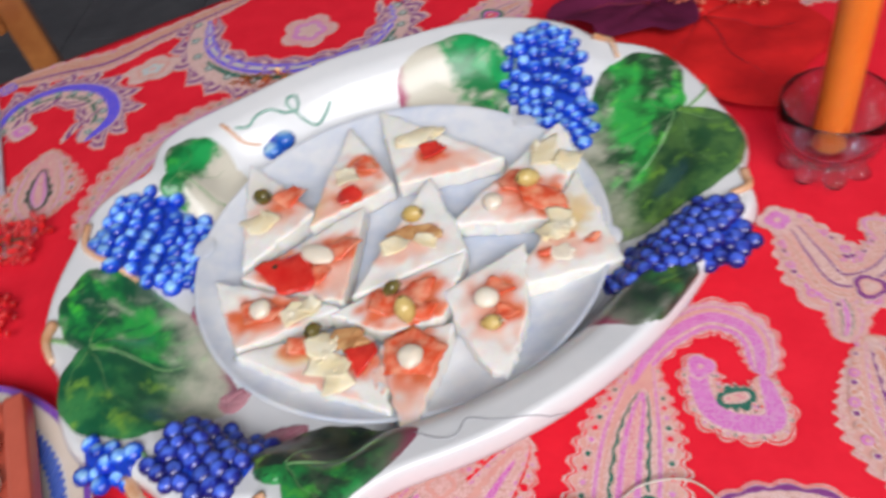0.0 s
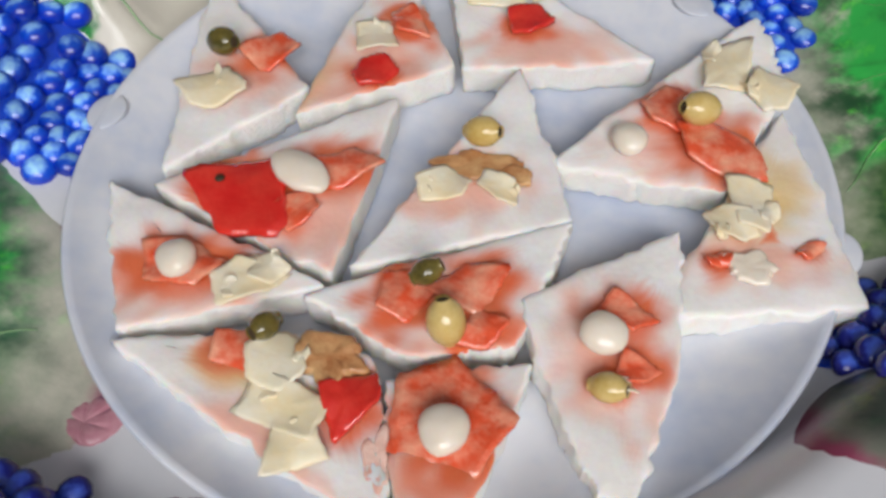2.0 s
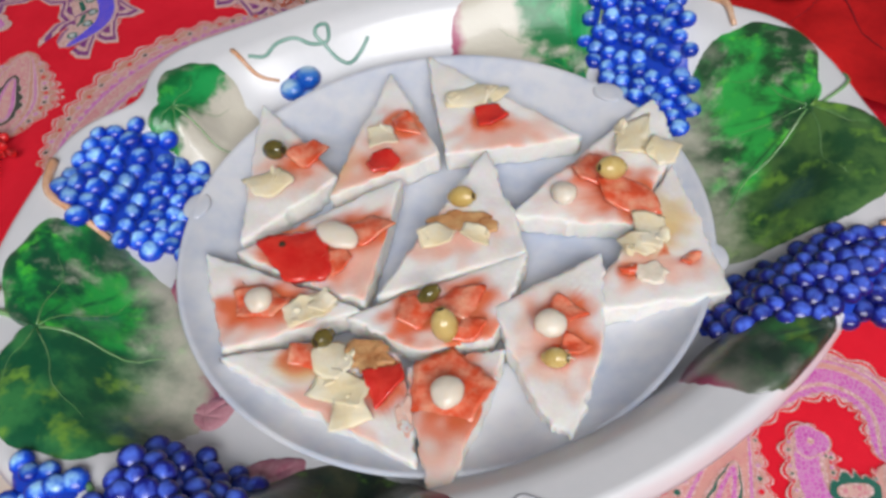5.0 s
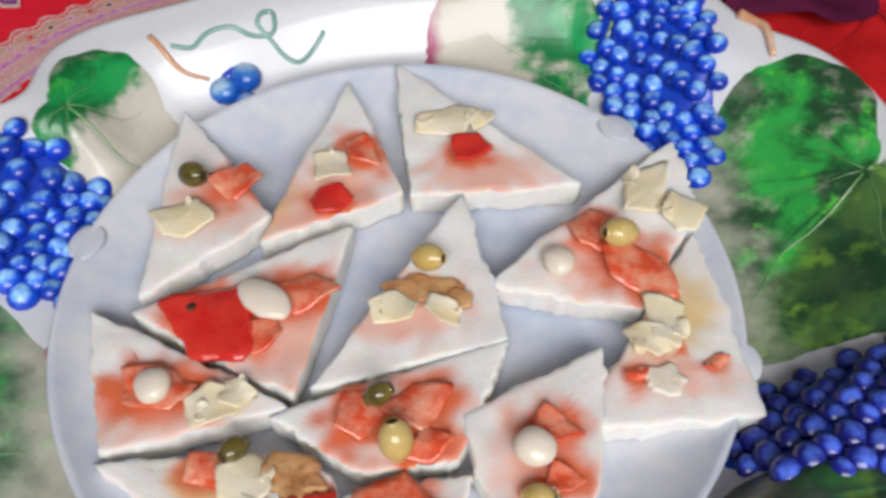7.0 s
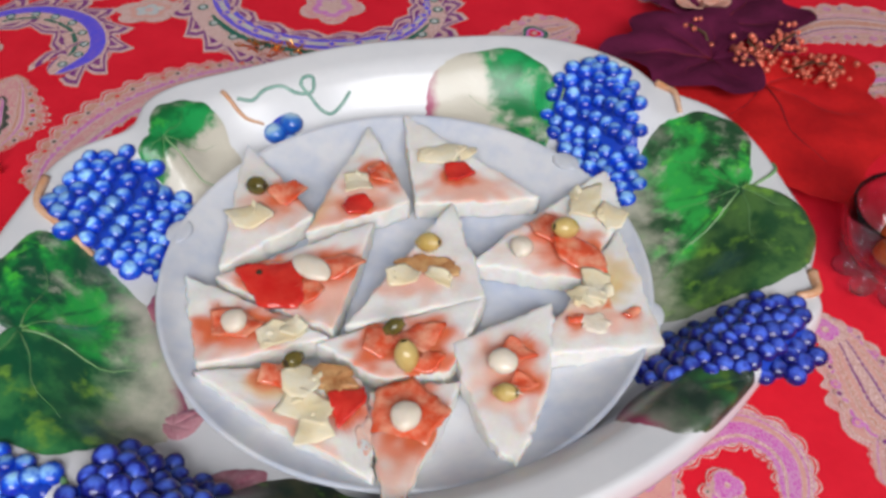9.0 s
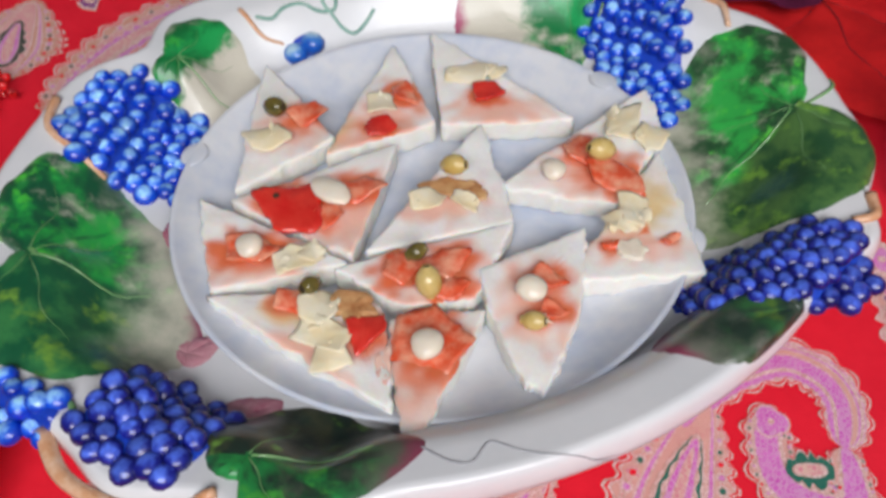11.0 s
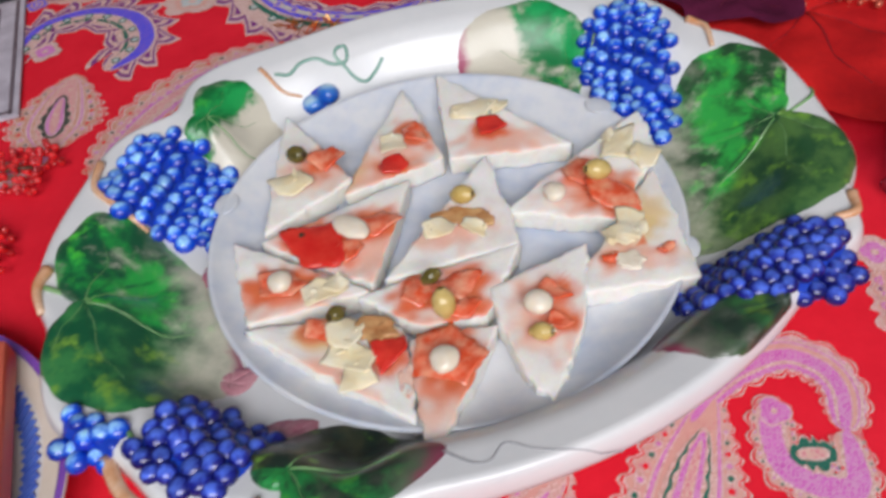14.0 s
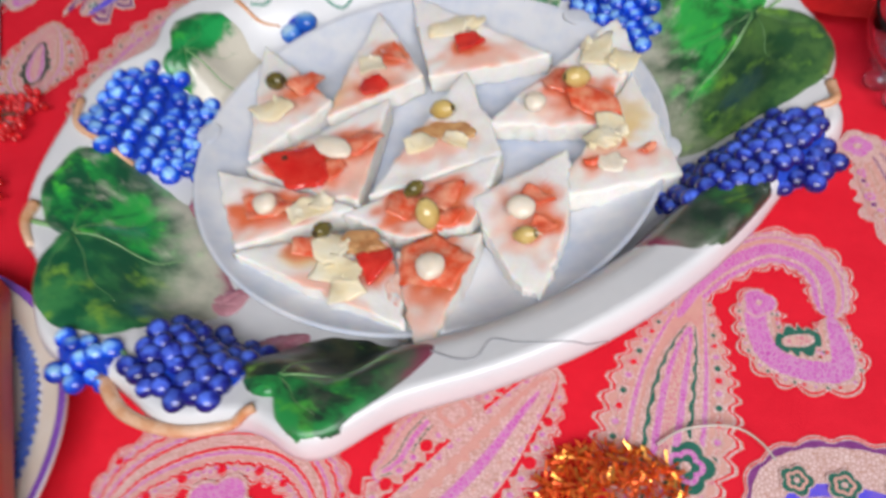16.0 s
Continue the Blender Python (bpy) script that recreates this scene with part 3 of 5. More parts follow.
paisley([(-0.492, 0.572, 0.012), (-0.488, 0.612, 0.015), (-0.455, 0.633, 0.018), (-0.414, 0.624, 0.022), (-0.392, 0.590, 0.022), (-0.405, 0.555, 0.012)],
        "blue", ((0.8, 1, 0.01, 0, 0.1), (0.36, 1, 0.02, 0.42, 0), (0.30, 6, 0.02, 0.42, 0), (0.09, 5, 0.1, -0.45, 0.3)), 0, 0.2, 9, flames=((11, 0.016, 1, ((1.25, 1), (1.0, 0), (0.72, 1), (0.4, 0))), (5, 0.009, -1, ((1.25, 1), (1.0, 0), (0.72, 1), (0.4, 0)))), eyes=((11, -0.1, 0.0040, 5, 7),))
flower(-0.470, 0.578, 0.013, "magenta", 4, 2, 1)
paisley([(-0.403, 0.456, 0.014), (-0.414, 0.485, 0.036), (-0.421, 0.512, 0.030), (-0.428, 0.550, 0.008)], "rose", ((0.76, 7, 0.02, 0, 0.2), (0.64, 2, 0.03, 0, 0), (0.54, 0, 0.04, 0, 0), (0.42, 3, 0.05, 0, 0)), 1, 0.2, 9)
paisley([(-0.408, 0.470, 0.005), (-0.415, 0.488, 0.011), (-0.420, 0.504, 0.008), (-0.424, 0.522, 0.003)], "rose", ((0.6, 2, 0.08, 0, 0), (0.3, 3, 0.12, 0, 0)), 0, 0.3, 5, 0.0008, 1.0, ((1.1, 1), (1.0, 5)))
paisley([(-0.346, 0.425, 0.022), (-0.338, 0.468, 0.034), (-0.320, 0.514, 0.040), (-0.289, 0.553, 0.036), (-0.256, 0.579, 0.024), (-0.230, 0.597, 0.008)],
        "rose", ((0.78, 3, 0.02, 0.05, 0), (0.62, 2, 0.03, 0.02, 0.25), (0.52, 3, 0.05, 0, 0), (0.36, 1, 0.08, -0.1, 0.2), (0.26, 2, 0.1, -0.1, 0.2), (0.10, 4, 0.2, -0.1, 0.5)), 1, 0.2, 18, eyes=((20, 0.0, 0.0026, 1, 3), (14, -0.45, 0.0034, 1, 2)))
flower(-0.268, 0.565, 0.013, "blue", 4, 4, 2)
paisley([(-0.525, 0.655, 0.010), (-0.470, 0.672, 0.016), (-0.420, 0.682, 0.017), (-0.375, 0.715, 0.013), (-0.325, 0.748, 0.012), (-0.28, 0.78, 0.005)],
        "tan", ((0.75, 6, 0.02, 0, 0.1), (0.14, 5, 0.02, -0.35, 0)), 1, 0.2, 14)
flower(-0.365, 0.655, 0.019, "blue", 5, 7, 1, 0.5, 1.4)
flower(-0.515, 0.648, 0.010, "blue", 4, 6, 6)
paisley([(-0.085, 0.652, 0.008), (-0.055, 0.668, 0.020), (-0.028, 0.686, 0.026), (-0.005, 0.700, 0.010)], "tan", STD, 1, 0.2, 8)
flower(-0.040, 0.678, 0.012, "magenta", 3, 4, 5)
paisley([(0.165, 0.705, 0.010), (0.196, 0.735, 0.026), (0.235, 0.745, 0.030), (0.285, 0.735, 0.022), (0.31, 0.70, 0.008)], "tan", STD, 1, 0.2, 12)
paisley([(0.205, 0.64, 0.010), (0.235, 0.662, 0.022), (0.275, 0.66, 0.026), (0.31, 0.64, 0.01)], "rose", STD, 1, 0.2, 12)
paisley([(0.02, 0.79, 0.010), (0.06, 0.772, 0.022), (0.11, 0.775, 0.022), (0.15, 0.80, 0.01)], "blue", STD, 1, 0.3, 12)
# left of the platter
paisley([(-0.50, 0.395, 0.006), (-0.465, 0.405, 0.018), (-0.43, 0.425, 0.016), (-0.40, 0.45, 0.006)], "rose", STD, 1, 0.2, 10)
# right of the platter: the hooked paisley with its drop
paisley([(0.026, 0.170, 0.016), (0.036, 0.205, 0.030), (0.043, 0.243, 0.028), (0.050, 0.272, 0.018), (0.058, 0.298, 0.006)], "magenta",
        ((0.86, 4, 0.01, 0, 0.1), (0.80, 0, 0.01, 0, 0.1), (0.66, 2, 0.01, 0, 0), (0.52, 3, 0.02, 0, 0.1)), 1, 0.24, 14, 0, 0.86)
paisley([(0.030, 0.176, 0.006), (0.037, 0.205, 0.012), (0.044, 0.243, 0.011), (0.053, 0.276, 0.004)], "magenta", ((0.84, 5, 0.01, 0, 0.1), (0.62, 1, 0.02, 0, 0.3), (0.50, 2, 0.03, 0, 0.1), (0.2, 7, 0.1, 0, 0)), 0, 0.1, 16, 0.0010, 1.0, ((1.05, 1),))
paisley([(0.047, 0.278, 0.0060), (0.056, 0.296, 0.0090), (0.072, 0.313, 0.0110), (0.094, 0.324, 0.0120), (0.112, 0.318, 0.0120), (0.120, 0.305, 0.0110), (0.120, 0.290, 0.0100), (0.117, 0.281, 0.0080)], "magenta",
        ((0.80, 2, 0.01, 0, 0.1), (0.62, 1, 0.01, 0.1, 0), (0.50, 6, 0.01, 0.1, 0), (0.10, 3, 0.05, 0.35, 0)), 0, 0.3, 12, 0.0002, 1.0, ((1.06, 1), (0.97, 4), (0.88, 1)))
paisley([(0.117, 0.281, 0.0080), (0.119, 0.265, 0.0090), (0.117, 0.252, 0.0110), (0.100, 0.253, 0.0110), (0.089, 0.260, 0.0110), (0.085, 0.274, 0.0100), (0.086, 0.287, 0.0100), (0.092, 0.290, 0.0060)], "magenta",
        ((0.66, 1, 0.01, 0.1, 0.1), (0.50, 2, 0.01, 0.12, 0.1)), 1, 0.34, 12, 0.0005, 1.0, ((1.14, 1), (1.05, 4), (0.95, 1), (0.88, 0)))
paisley([(0.091, 0.264, 0.0030), (0.098, 0.266, 0.0075), (0.105, 0.267, 0.0080), (0.112, 0.270, 0.0030)], "drop", ((0.42, 2, 0.2, 0, 0), (0.3, 3, 0.25, 0, 0)), 0, 0.5, 4, 0.0012, 0.9, ((1.12, 1), (0.98, 0)))
flower(0.086, 0.288, 0.008, "magenta", 3, 6, 2)
flower(0.046, 0.199, 0.013, "magenta", 5, 5, 5)
paisley([(0.146, 0.404, 0.010), (0.158, 0.392, 0.014), (0.166, 0.368, 0.023), (0.176, 0.345, 0.026), (0.200, 0.352, 0.020), (0.214, 0.375, 0.017), (0.200, 0.395, 0.010)],
        "tan", ((0.82, 7, 0.02, 0, 0.1), (0.68, 3, 0.03, 0, 0.2), (0.52, 2, 0.04, 0, 0.1), (0.40, 0, 0.06, 0, 0.3), (0.22, 5, 0.1, 0, 0.4), (0.12, 1, 0.12, 0, 0)), 1, 0.22, 16)
paisley([(0.172, 0.335, 0.008), (0.172, 0.316, 0.012), (0.166, 0.300, 0.006)], "magenta", STD, 0, 0.2, 5)
flower(0.150, 0.397, 0.012, "magenta", 4, 6, 1)
flower(0.190, 0.338, 0.010, "blue", 3, 1, 0)
paisley([(0.180, 0.305, 0.008), (0.184, 0.277, 0.026), (0.186, 0.245, 0.034), (0.188, 0.200, 0.020)], "tan", STD, 1, 0.2, 14)
# near side
paisley([(-0.012, 0.248, 0.010), (-0.030, 0.222, 0.021), (-0.050, 0.192, 0.030), (-0.078, 0.160, 0.028), (-0.110, 0.130, 0.012)], "berry",
        ((0.84, 3, 0.02, 0, 0.2), (0.70, 4, 0.03, 0, 0.25), (0.58, 2, 0.04, 0, 0), (0.48, 1, 0.05, 0, 0.3), (0.36, 3, 0.06, 0, 0.2), (0.20, 6, 0.1, 0.1, 0.6), (0.10, 2, 0.14, 0.1, 0)), 1, 0.26, 16)
paisley([(-0.095, 0.185, 0.006), (-0.084, 0.193, 0.011), (-0.077, 0.208, 0.012), (-0.066, 0.223, 0.010)], "magenta", STD, 0, 0.2, 7)
flower(-0.060, 0.220, 0.013, "blue", 4, 1, 1)
paisley([(-0.226, 0.150, 0.012), (-0.210, 0.180, 0.018), (-0.176, 0.198, 0.020), (-0.140, 0.196, 0.018), (-0.118, 0.175, 0.014), (-0.120, 0.150, 0.006)], "berry",
        ((0.84, 2, 0.02, 0, 0.1), (0.70, 4, 0.03, 0, 0.2), (0.56, 3, 0.04, 0, 0.2), (0.40, 2, 0.05, 0, 0.1), (0.26, 4, 0.06, 0, 0.2), (0.12, 1, 0.06, 0, 0.2)), 1, 0.24, 14)
flower(-0.165, 0.163, 0.018, "magenta", 5, 6, 2)
paisley([(0.076, 0.176, 0.010), (0.086, 0.196, 0.013), (0.108, 0.202, 0.015), (0.135, 0.196, 0.016), (0.16, 0.175, 0.014)], "blue",
        ((0.80, 1, 0.01, -0.05, 0.05), (0.22, 6, 0.02, -0.7, 0)), 0, 0.2, 8)
for x, y in ((0.092, 0.196), (0.111, 0.195), (0.134, 0.192)):
    flower(x, y, 0.007, "blue", 5, 5, 5)

# ---- the platter ----
PC, PA, PB, PT = Vector((-0.0924, 0.3845)), 0.231, 0.1845, radians(32.5)
PU, PV = Vector((math.cos(PT), math.sin(PT))), Vector((-math.sin(PT), math.cos(PT)))
BUMPS = ((114, 0.06, 10), (46, 0.035, 14), (-29, 0.04, 8), (-45, 0.065, 6), (-121, 0.09, 6), (-138, 0.055, 7), (-162, 0.03, 8), (136, 0.03, 8),
         (18, -0.05, 8), (180, -0.03, 6), (125, -0.055, 5), (68, -0.01, 10))
WELL, RIM = 0.020, 0.058


def swell(phi):
    k, deg = 0.985, math.degrees(phi)
    for c, a, w in BUMPS:
        d = (deg - c + 180) % 360 - 180
        k += a * math.exp(-(d / w) ** 2)
    return k


def platter_rho(x, y):
    d = Vector((x, y)) - PC
    u, v = d.dot(PU) / PA, d.dot(PV) / PB
    return math.hypot(u, v) / swell(math.atan2(v, u))


def height(rho):
    t = min(1.0, max(0.0, (rho - 0.60) / 0.385))
    z = WELL + (RIM - WELL) * (0.6 * sstep((rho - 0.715) / 0.165) + 0.4 * t)
    if rho > 0.972:
        z -= 0.008 * ((rho - 0.972) / 0.028) ** 2
    return z


def platter_z(x, y):
    return height(min(platter_rho(x, y), 1.0))


platter = thing("serving_platter", "large oval white glazed platter with moulded grapes and vine leaves", "platter")
bm = bmesh.new()
N = 240
prof = [(i / 40, height(i / 40), True) for i in range(1, 37)] + [(0.925, 0, True), (0.945, 0, True), (0.96, 0, True), (0.972, 0, True), (0.983, 0, True), (0.993, 0, True)]
prof = [(r, height(r), w) for r, z, w in prof] + [(1.0, 0.0475, True), (1.0, 0.0435, True), (0.985, 0.040, True), (0.93, 0.038, True), (0.8, 0.024, True), (0.66, 0.010, True), (0.6, 0.0065, True), (0.585, 0.001, False), (0.555, 0.001, False), (0.54, 0.008, False), (0.3, 0.009, False), (0.02, 0.009, False)]
rings = []
for r, z, _ in prof:
    ring = []
    for i in range(N):
        a = 2 * math.pi * i / N
        k = r * (1 + (swell(a) - 1) * sstep((r - 0.4) / 0.5))
        p = PC + PU * PA * k * math.cos(a) + PV * PB * k * math.sin(a)
        ring.append(bm.verts.new((p.x, p.y, z)))
    rings.append(ring)
for p, q in zip(rings, rings[1:]):
    for i in range(N):
        bm.faces.new((p[i], p[(i + 1) % N], q[(i + 1) % N], q[i]))
bm.faces.new(rings[0][::-1])
bm.faces.new(rings[-1])
bmesh.ops.recalc_face_normals(bm, faces=bm.faces)
part("dish", bm, M["glaze"], platter, "white glazed oval dish with a scalloped rim")


def vine_leaf(x, y, aim, length, width, material, lift=0.0025, tip=1.0, veins=True, lobes=((0, 0.62, 30), (58, 0.5, 26), (-58, 0.5, 26), (115, 0.5, 30), (-115, 0.5, 30)), z_of=None, name="vine_leaf", parent=None, vein_mat=None, curl=0.0, profile=None, axis=0.0, crumple=0.0):
    """A lobed leaf, its stalk at (x, y), laid on a surface with a soft swell; aim in degrees. The paint attribute runs from stalk to tip and centre to edge."""
    z_of = z_of or platter_z
    bm = bmesh.new()
    col = bm.verts.layers.float_color.new("paint")
    na, nr = 96, 14
    ca, sa = math.cos(radians(aim)), math.sin(radians(aim))

    def outline(psi):
        deg = math.degrees(psi)
        if profile:
            deg = (deg + 180) % 360 - 180
            ring = [(profile[-1][0] - 360, profile[-1][1]), *profile, (profile[0][0] + 360, profile[0][1])]
            for (a0, r0), (a1, r1) in zip(ring, ring[1:]):
                if a0 <= deg <= a1:
                    return (r0 + (r1 - r0) * (0.5 * sstep((deg - a0) / (a1 - a0)) + 0.5 * (deg - a0) / (a1 - a0))) * (1 + 0.012 * math.sin(17 * psi))
        k = 0.36
        for c, a, w in lobes:
            d = (deg - c + 180) % 360 - 180
            k += a * math.exp(-(d / w) ** 2) * (tip if c == 0 else 1)
        d = (deg + 360) % 360 - 180
        k *= 1 - 0.88 * math.exp(-(d / 20) ** 2)
        return k * (1 + 0.02 * math.sin(17 * psi))

    def place(psi, s):
        k = outline(psi) * s
        u, v = k * math.cos(psi) * length, k * math.sin(psi) * width
        px, py = x + u * ca - v * sa, y + u * sa + v * ca
        if z_of is platter_z:
            over = platter_rho(px, py)
            if over > 0.993:
                px, py = PC.x + (px - PC.x) * 0.993 / over, PC.y + (py - PC.y) * 0.993 / over
        groove = sum(math.exp(-(((math.degrees(psi) - c + 180) % 360 - 180) / 7) ** 2) for c, _, _ in lobes)
        h = lift * (1 - s ** 6) + lift * 0.5 * math.sin(math.pi * s) * (1 - 0.8 * min(1, groove)) + curl * s * s
        if crumple:
            h += crumple * (0.7 + noise.noise(Vector((px * 22, py * 22, 4.2))) + 0.4 * noise.noise(Vector((px * 60, py * 60, 1.2))))
        return px, py, z_of(px, py) + h - (0.0008 if s >= 1 and not curl else 0), k * math.cos(psi - radians(axis)), k

    c = bm.verts.new((x, y, z_of(x, y) + lift))
    c[col] = (0, 0, 0, 1)
    prev = None
    for r in range(1, nr + 1):
        ring = []
        for i in range(na):
            px, py, pz, along, out = place(2 * math.pi * i / na, r / nr)
            v = bm.verts.new((px, py, pz))
            v[col] = (max(0.0, along), r / nr, ((i / na + 0.5) % 1.0), 1)
            ring.append(v)
        for i in range(na):
            if prev:
                bm.faces.new((prev[i], ring[i], ring[(i + 1) % na], prev[(i + 1) % na]))
            else:
                bm.faces.new((c, ring[i], ring[(i + 1) % na]))
        prev = ring
    leaf = part(name, bm, material, parent or platter)
    if veins:
        for ang, _, _ in lobes:
            bm = bmesh.new()
            pts = []
            for k in range(9):
                s = 0.02 + 0.66 * k / 8
                px, py, pz, _, _ = place(radians(ang + 4 * math.sin(k)), s)
                pts.append((px, py, pz + 0.0002))
            tube(bm, pts, 0.0007 if ang == 0 else 0.0003, 6, 0.3)
            part("vein", bm, vein_mat or M["vein"], leaf)
    return leaf


FIVE = ((0, 0.6, 30), (52, 0.5, 26), (-52, 0.5, 26), (98, 0.5, 30), (-98, 0.5, 30))
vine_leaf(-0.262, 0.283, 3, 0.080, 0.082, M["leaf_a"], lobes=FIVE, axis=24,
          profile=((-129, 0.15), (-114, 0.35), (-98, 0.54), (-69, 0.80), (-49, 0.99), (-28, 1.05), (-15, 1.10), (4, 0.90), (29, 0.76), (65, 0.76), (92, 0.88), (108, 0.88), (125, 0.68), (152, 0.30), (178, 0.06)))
vine_leaf(-0.251, 0.434, -14, 0.044, 0.050, M["leaf_b"], lobes=FIVE, axis=-4,
          profile=((-168, 0.20), (-112, 0.37), (-71, 0.40), (-34, 0.60), (-21, 1.2), (-8, 1.28), (25, 1.0), (72, 0.89), (104, 0.81), (135, 0.69), (165, 0.3)))
vine_leaf(-0.032, 0.511, 192, 0.066, 0.052, M["leaf_t"], lobes=FIVE, axis=12,
          profile=((-135, 0.40), (-101, 0.91), (-85, 1.20), (-72, 1.25), (-46, 1.32), (-24, 1.18), (11, 1.16), (30, 0.62), (79, 0.60), (99, 0.30), (170, 0.15)))
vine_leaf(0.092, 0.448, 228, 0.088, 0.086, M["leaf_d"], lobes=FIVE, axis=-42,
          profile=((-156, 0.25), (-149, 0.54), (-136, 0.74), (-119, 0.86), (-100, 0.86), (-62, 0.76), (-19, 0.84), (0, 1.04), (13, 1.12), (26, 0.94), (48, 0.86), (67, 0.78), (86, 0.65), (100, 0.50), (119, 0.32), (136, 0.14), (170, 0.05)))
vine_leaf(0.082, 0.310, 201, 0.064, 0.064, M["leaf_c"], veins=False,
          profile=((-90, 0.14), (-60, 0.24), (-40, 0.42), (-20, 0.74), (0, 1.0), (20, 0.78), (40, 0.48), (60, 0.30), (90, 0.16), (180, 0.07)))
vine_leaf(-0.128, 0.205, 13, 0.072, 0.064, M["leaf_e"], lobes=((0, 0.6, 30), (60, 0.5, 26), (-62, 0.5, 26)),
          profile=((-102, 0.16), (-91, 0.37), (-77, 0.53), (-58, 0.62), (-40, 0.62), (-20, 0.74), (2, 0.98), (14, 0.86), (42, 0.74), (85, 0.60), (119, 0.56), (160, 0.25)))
M["plum"] = mat("plum_glaze", (0.36, 0.07, 0.14), (0.56, 0.28, 0.32), 60, 0.24, coat=0.4)
for x, y, aim, size in ((-0.218, 0.334, 20, 0.024), (-0.184, 0.262, 50, 0.016), (-0.150, 0.231, 40, 0.022), (0.042, 0.352, 170, 0.022), (0.022, 0.440, 230, 0.018)):
    vine_leaf(x, y, aim, size, size * 0.8, M["plum"], 0.0016, veins=False, name="leaf_tip", profile=((-150, 0.4), (-90, 0.7), (-40, 0.8), (0, 1.1), (40, 0.8), (90, 0.7), (150, 0.4)))
# moulded stems and rust-coloured edging on the rim
for pts, r, m in (([(-0.292, 0.302), (-0.291, 0.288), (-0.282, 0.274)], 0.0035, "rust"),
                  ([(-0.214, 0.202), (-0.197, 0.186), (-0.173, 0.179), (-0.152, 0.181), (-0.134, 0.188)], 0.0038, "rust"),
                  ([(-0.300, 0.385), (-0.296, 0.367), (-0.285, 0.358), (-0.262, 0.350)], 0.0028, "rust"),
                  ([(0.045, 0.540), (0.056, 0.532), (0.060, 0.515)], 0.0028, "rust"), ([(0.122, 0.386), (0.122, 0.372), (0.112, 0.368)], 0.0032, "rust"),
                  ([(-0.232, 0.485), (-0.218, 0.478), (-0.205, 0.480)], 0.0016, "rust"),
                  ([(-0.288, 0.290), (-0.276, 0.288), (-0.262, 0.285)], 0.0016, "vein"), ([(0.113, 0.476), (0.112, 0.464), (0.097, 0.450)], 0.0013, "vein"),
                  ([(-0.020, 0.545), (-0.026, 0.520), (-0.034, 0.505)], 0.0016, "vein"), ([(-0.012, 0.548), (-0.018, 0.523), (-0.022, 0.508)], 0.0016, "vein"),
                  ([(-0.206, 0.214), (-0.196, 0.204), (-0.184, 0.196)], 0.0016, "vein"), ([(-0.200, 0.204), (-0.190, 0.198), (-0.178, 0.192)], 0.0014, "vein")):
    bm = bmesh.new()
    tube(bm, [(p.x, p.y, platter_z(p.x, p.y) + r * 0.4) for p in spline(pts, 6)], r, 8, 0.6)
    part("moulded_stem", bm, M[m], platter)
bm = bmesh.new()
seam = spline([(-0.067, 0.223), (-0.052, 0.217), (-0.043, 0.218), (-0.038, 0.228), (-0.026, 0.226), (-0.013, 0.226), (0.000, 0.229), (0.012, 0.232)], 5)
tube(bm, [(p.x, p.y, platter_z(p.x, p.y)) for p in seam], 0.0006, 6, 0.5)
part("moulded_line", bm, M["seam"], platter)
bm = bmesh.new()
curl = spline([(-0.222, 0.484), (-0.213, 0.487), (-0.207, 0.495), (-0.198, 0.501), (-0.188, 0.502), (-0.179, 0.507), (-0.180, 0.514), (-0.185, 0.512), (-0.186, 0.507), (-0.179, 0.504), (-0.173, 0.502), (-0.166, 0.503), (-0.160, 0.510), (-0.156, 0.517)], 6)
tube(bm, [(p.x, p.y, platter_z(p.x, p.y) + 0.0005) for p in curl], 0.0012, 6)
part("tendril", bm, M["tendril"], platter, "painted green curling tendril")

bm = bmesh.new()
ball(bm, (0, 0, 0), 1.0, 12, 8)
grape_mesh = {}
for k in ("grape", "grape_violet", "grape_pale"):
    me = bpy.data.meshes.new("grape")
    bm.to_mesh(me)
    me.materials.append(M[k])
    me.shade_smooth()
    grape_mesh[k] = me
bm.free()


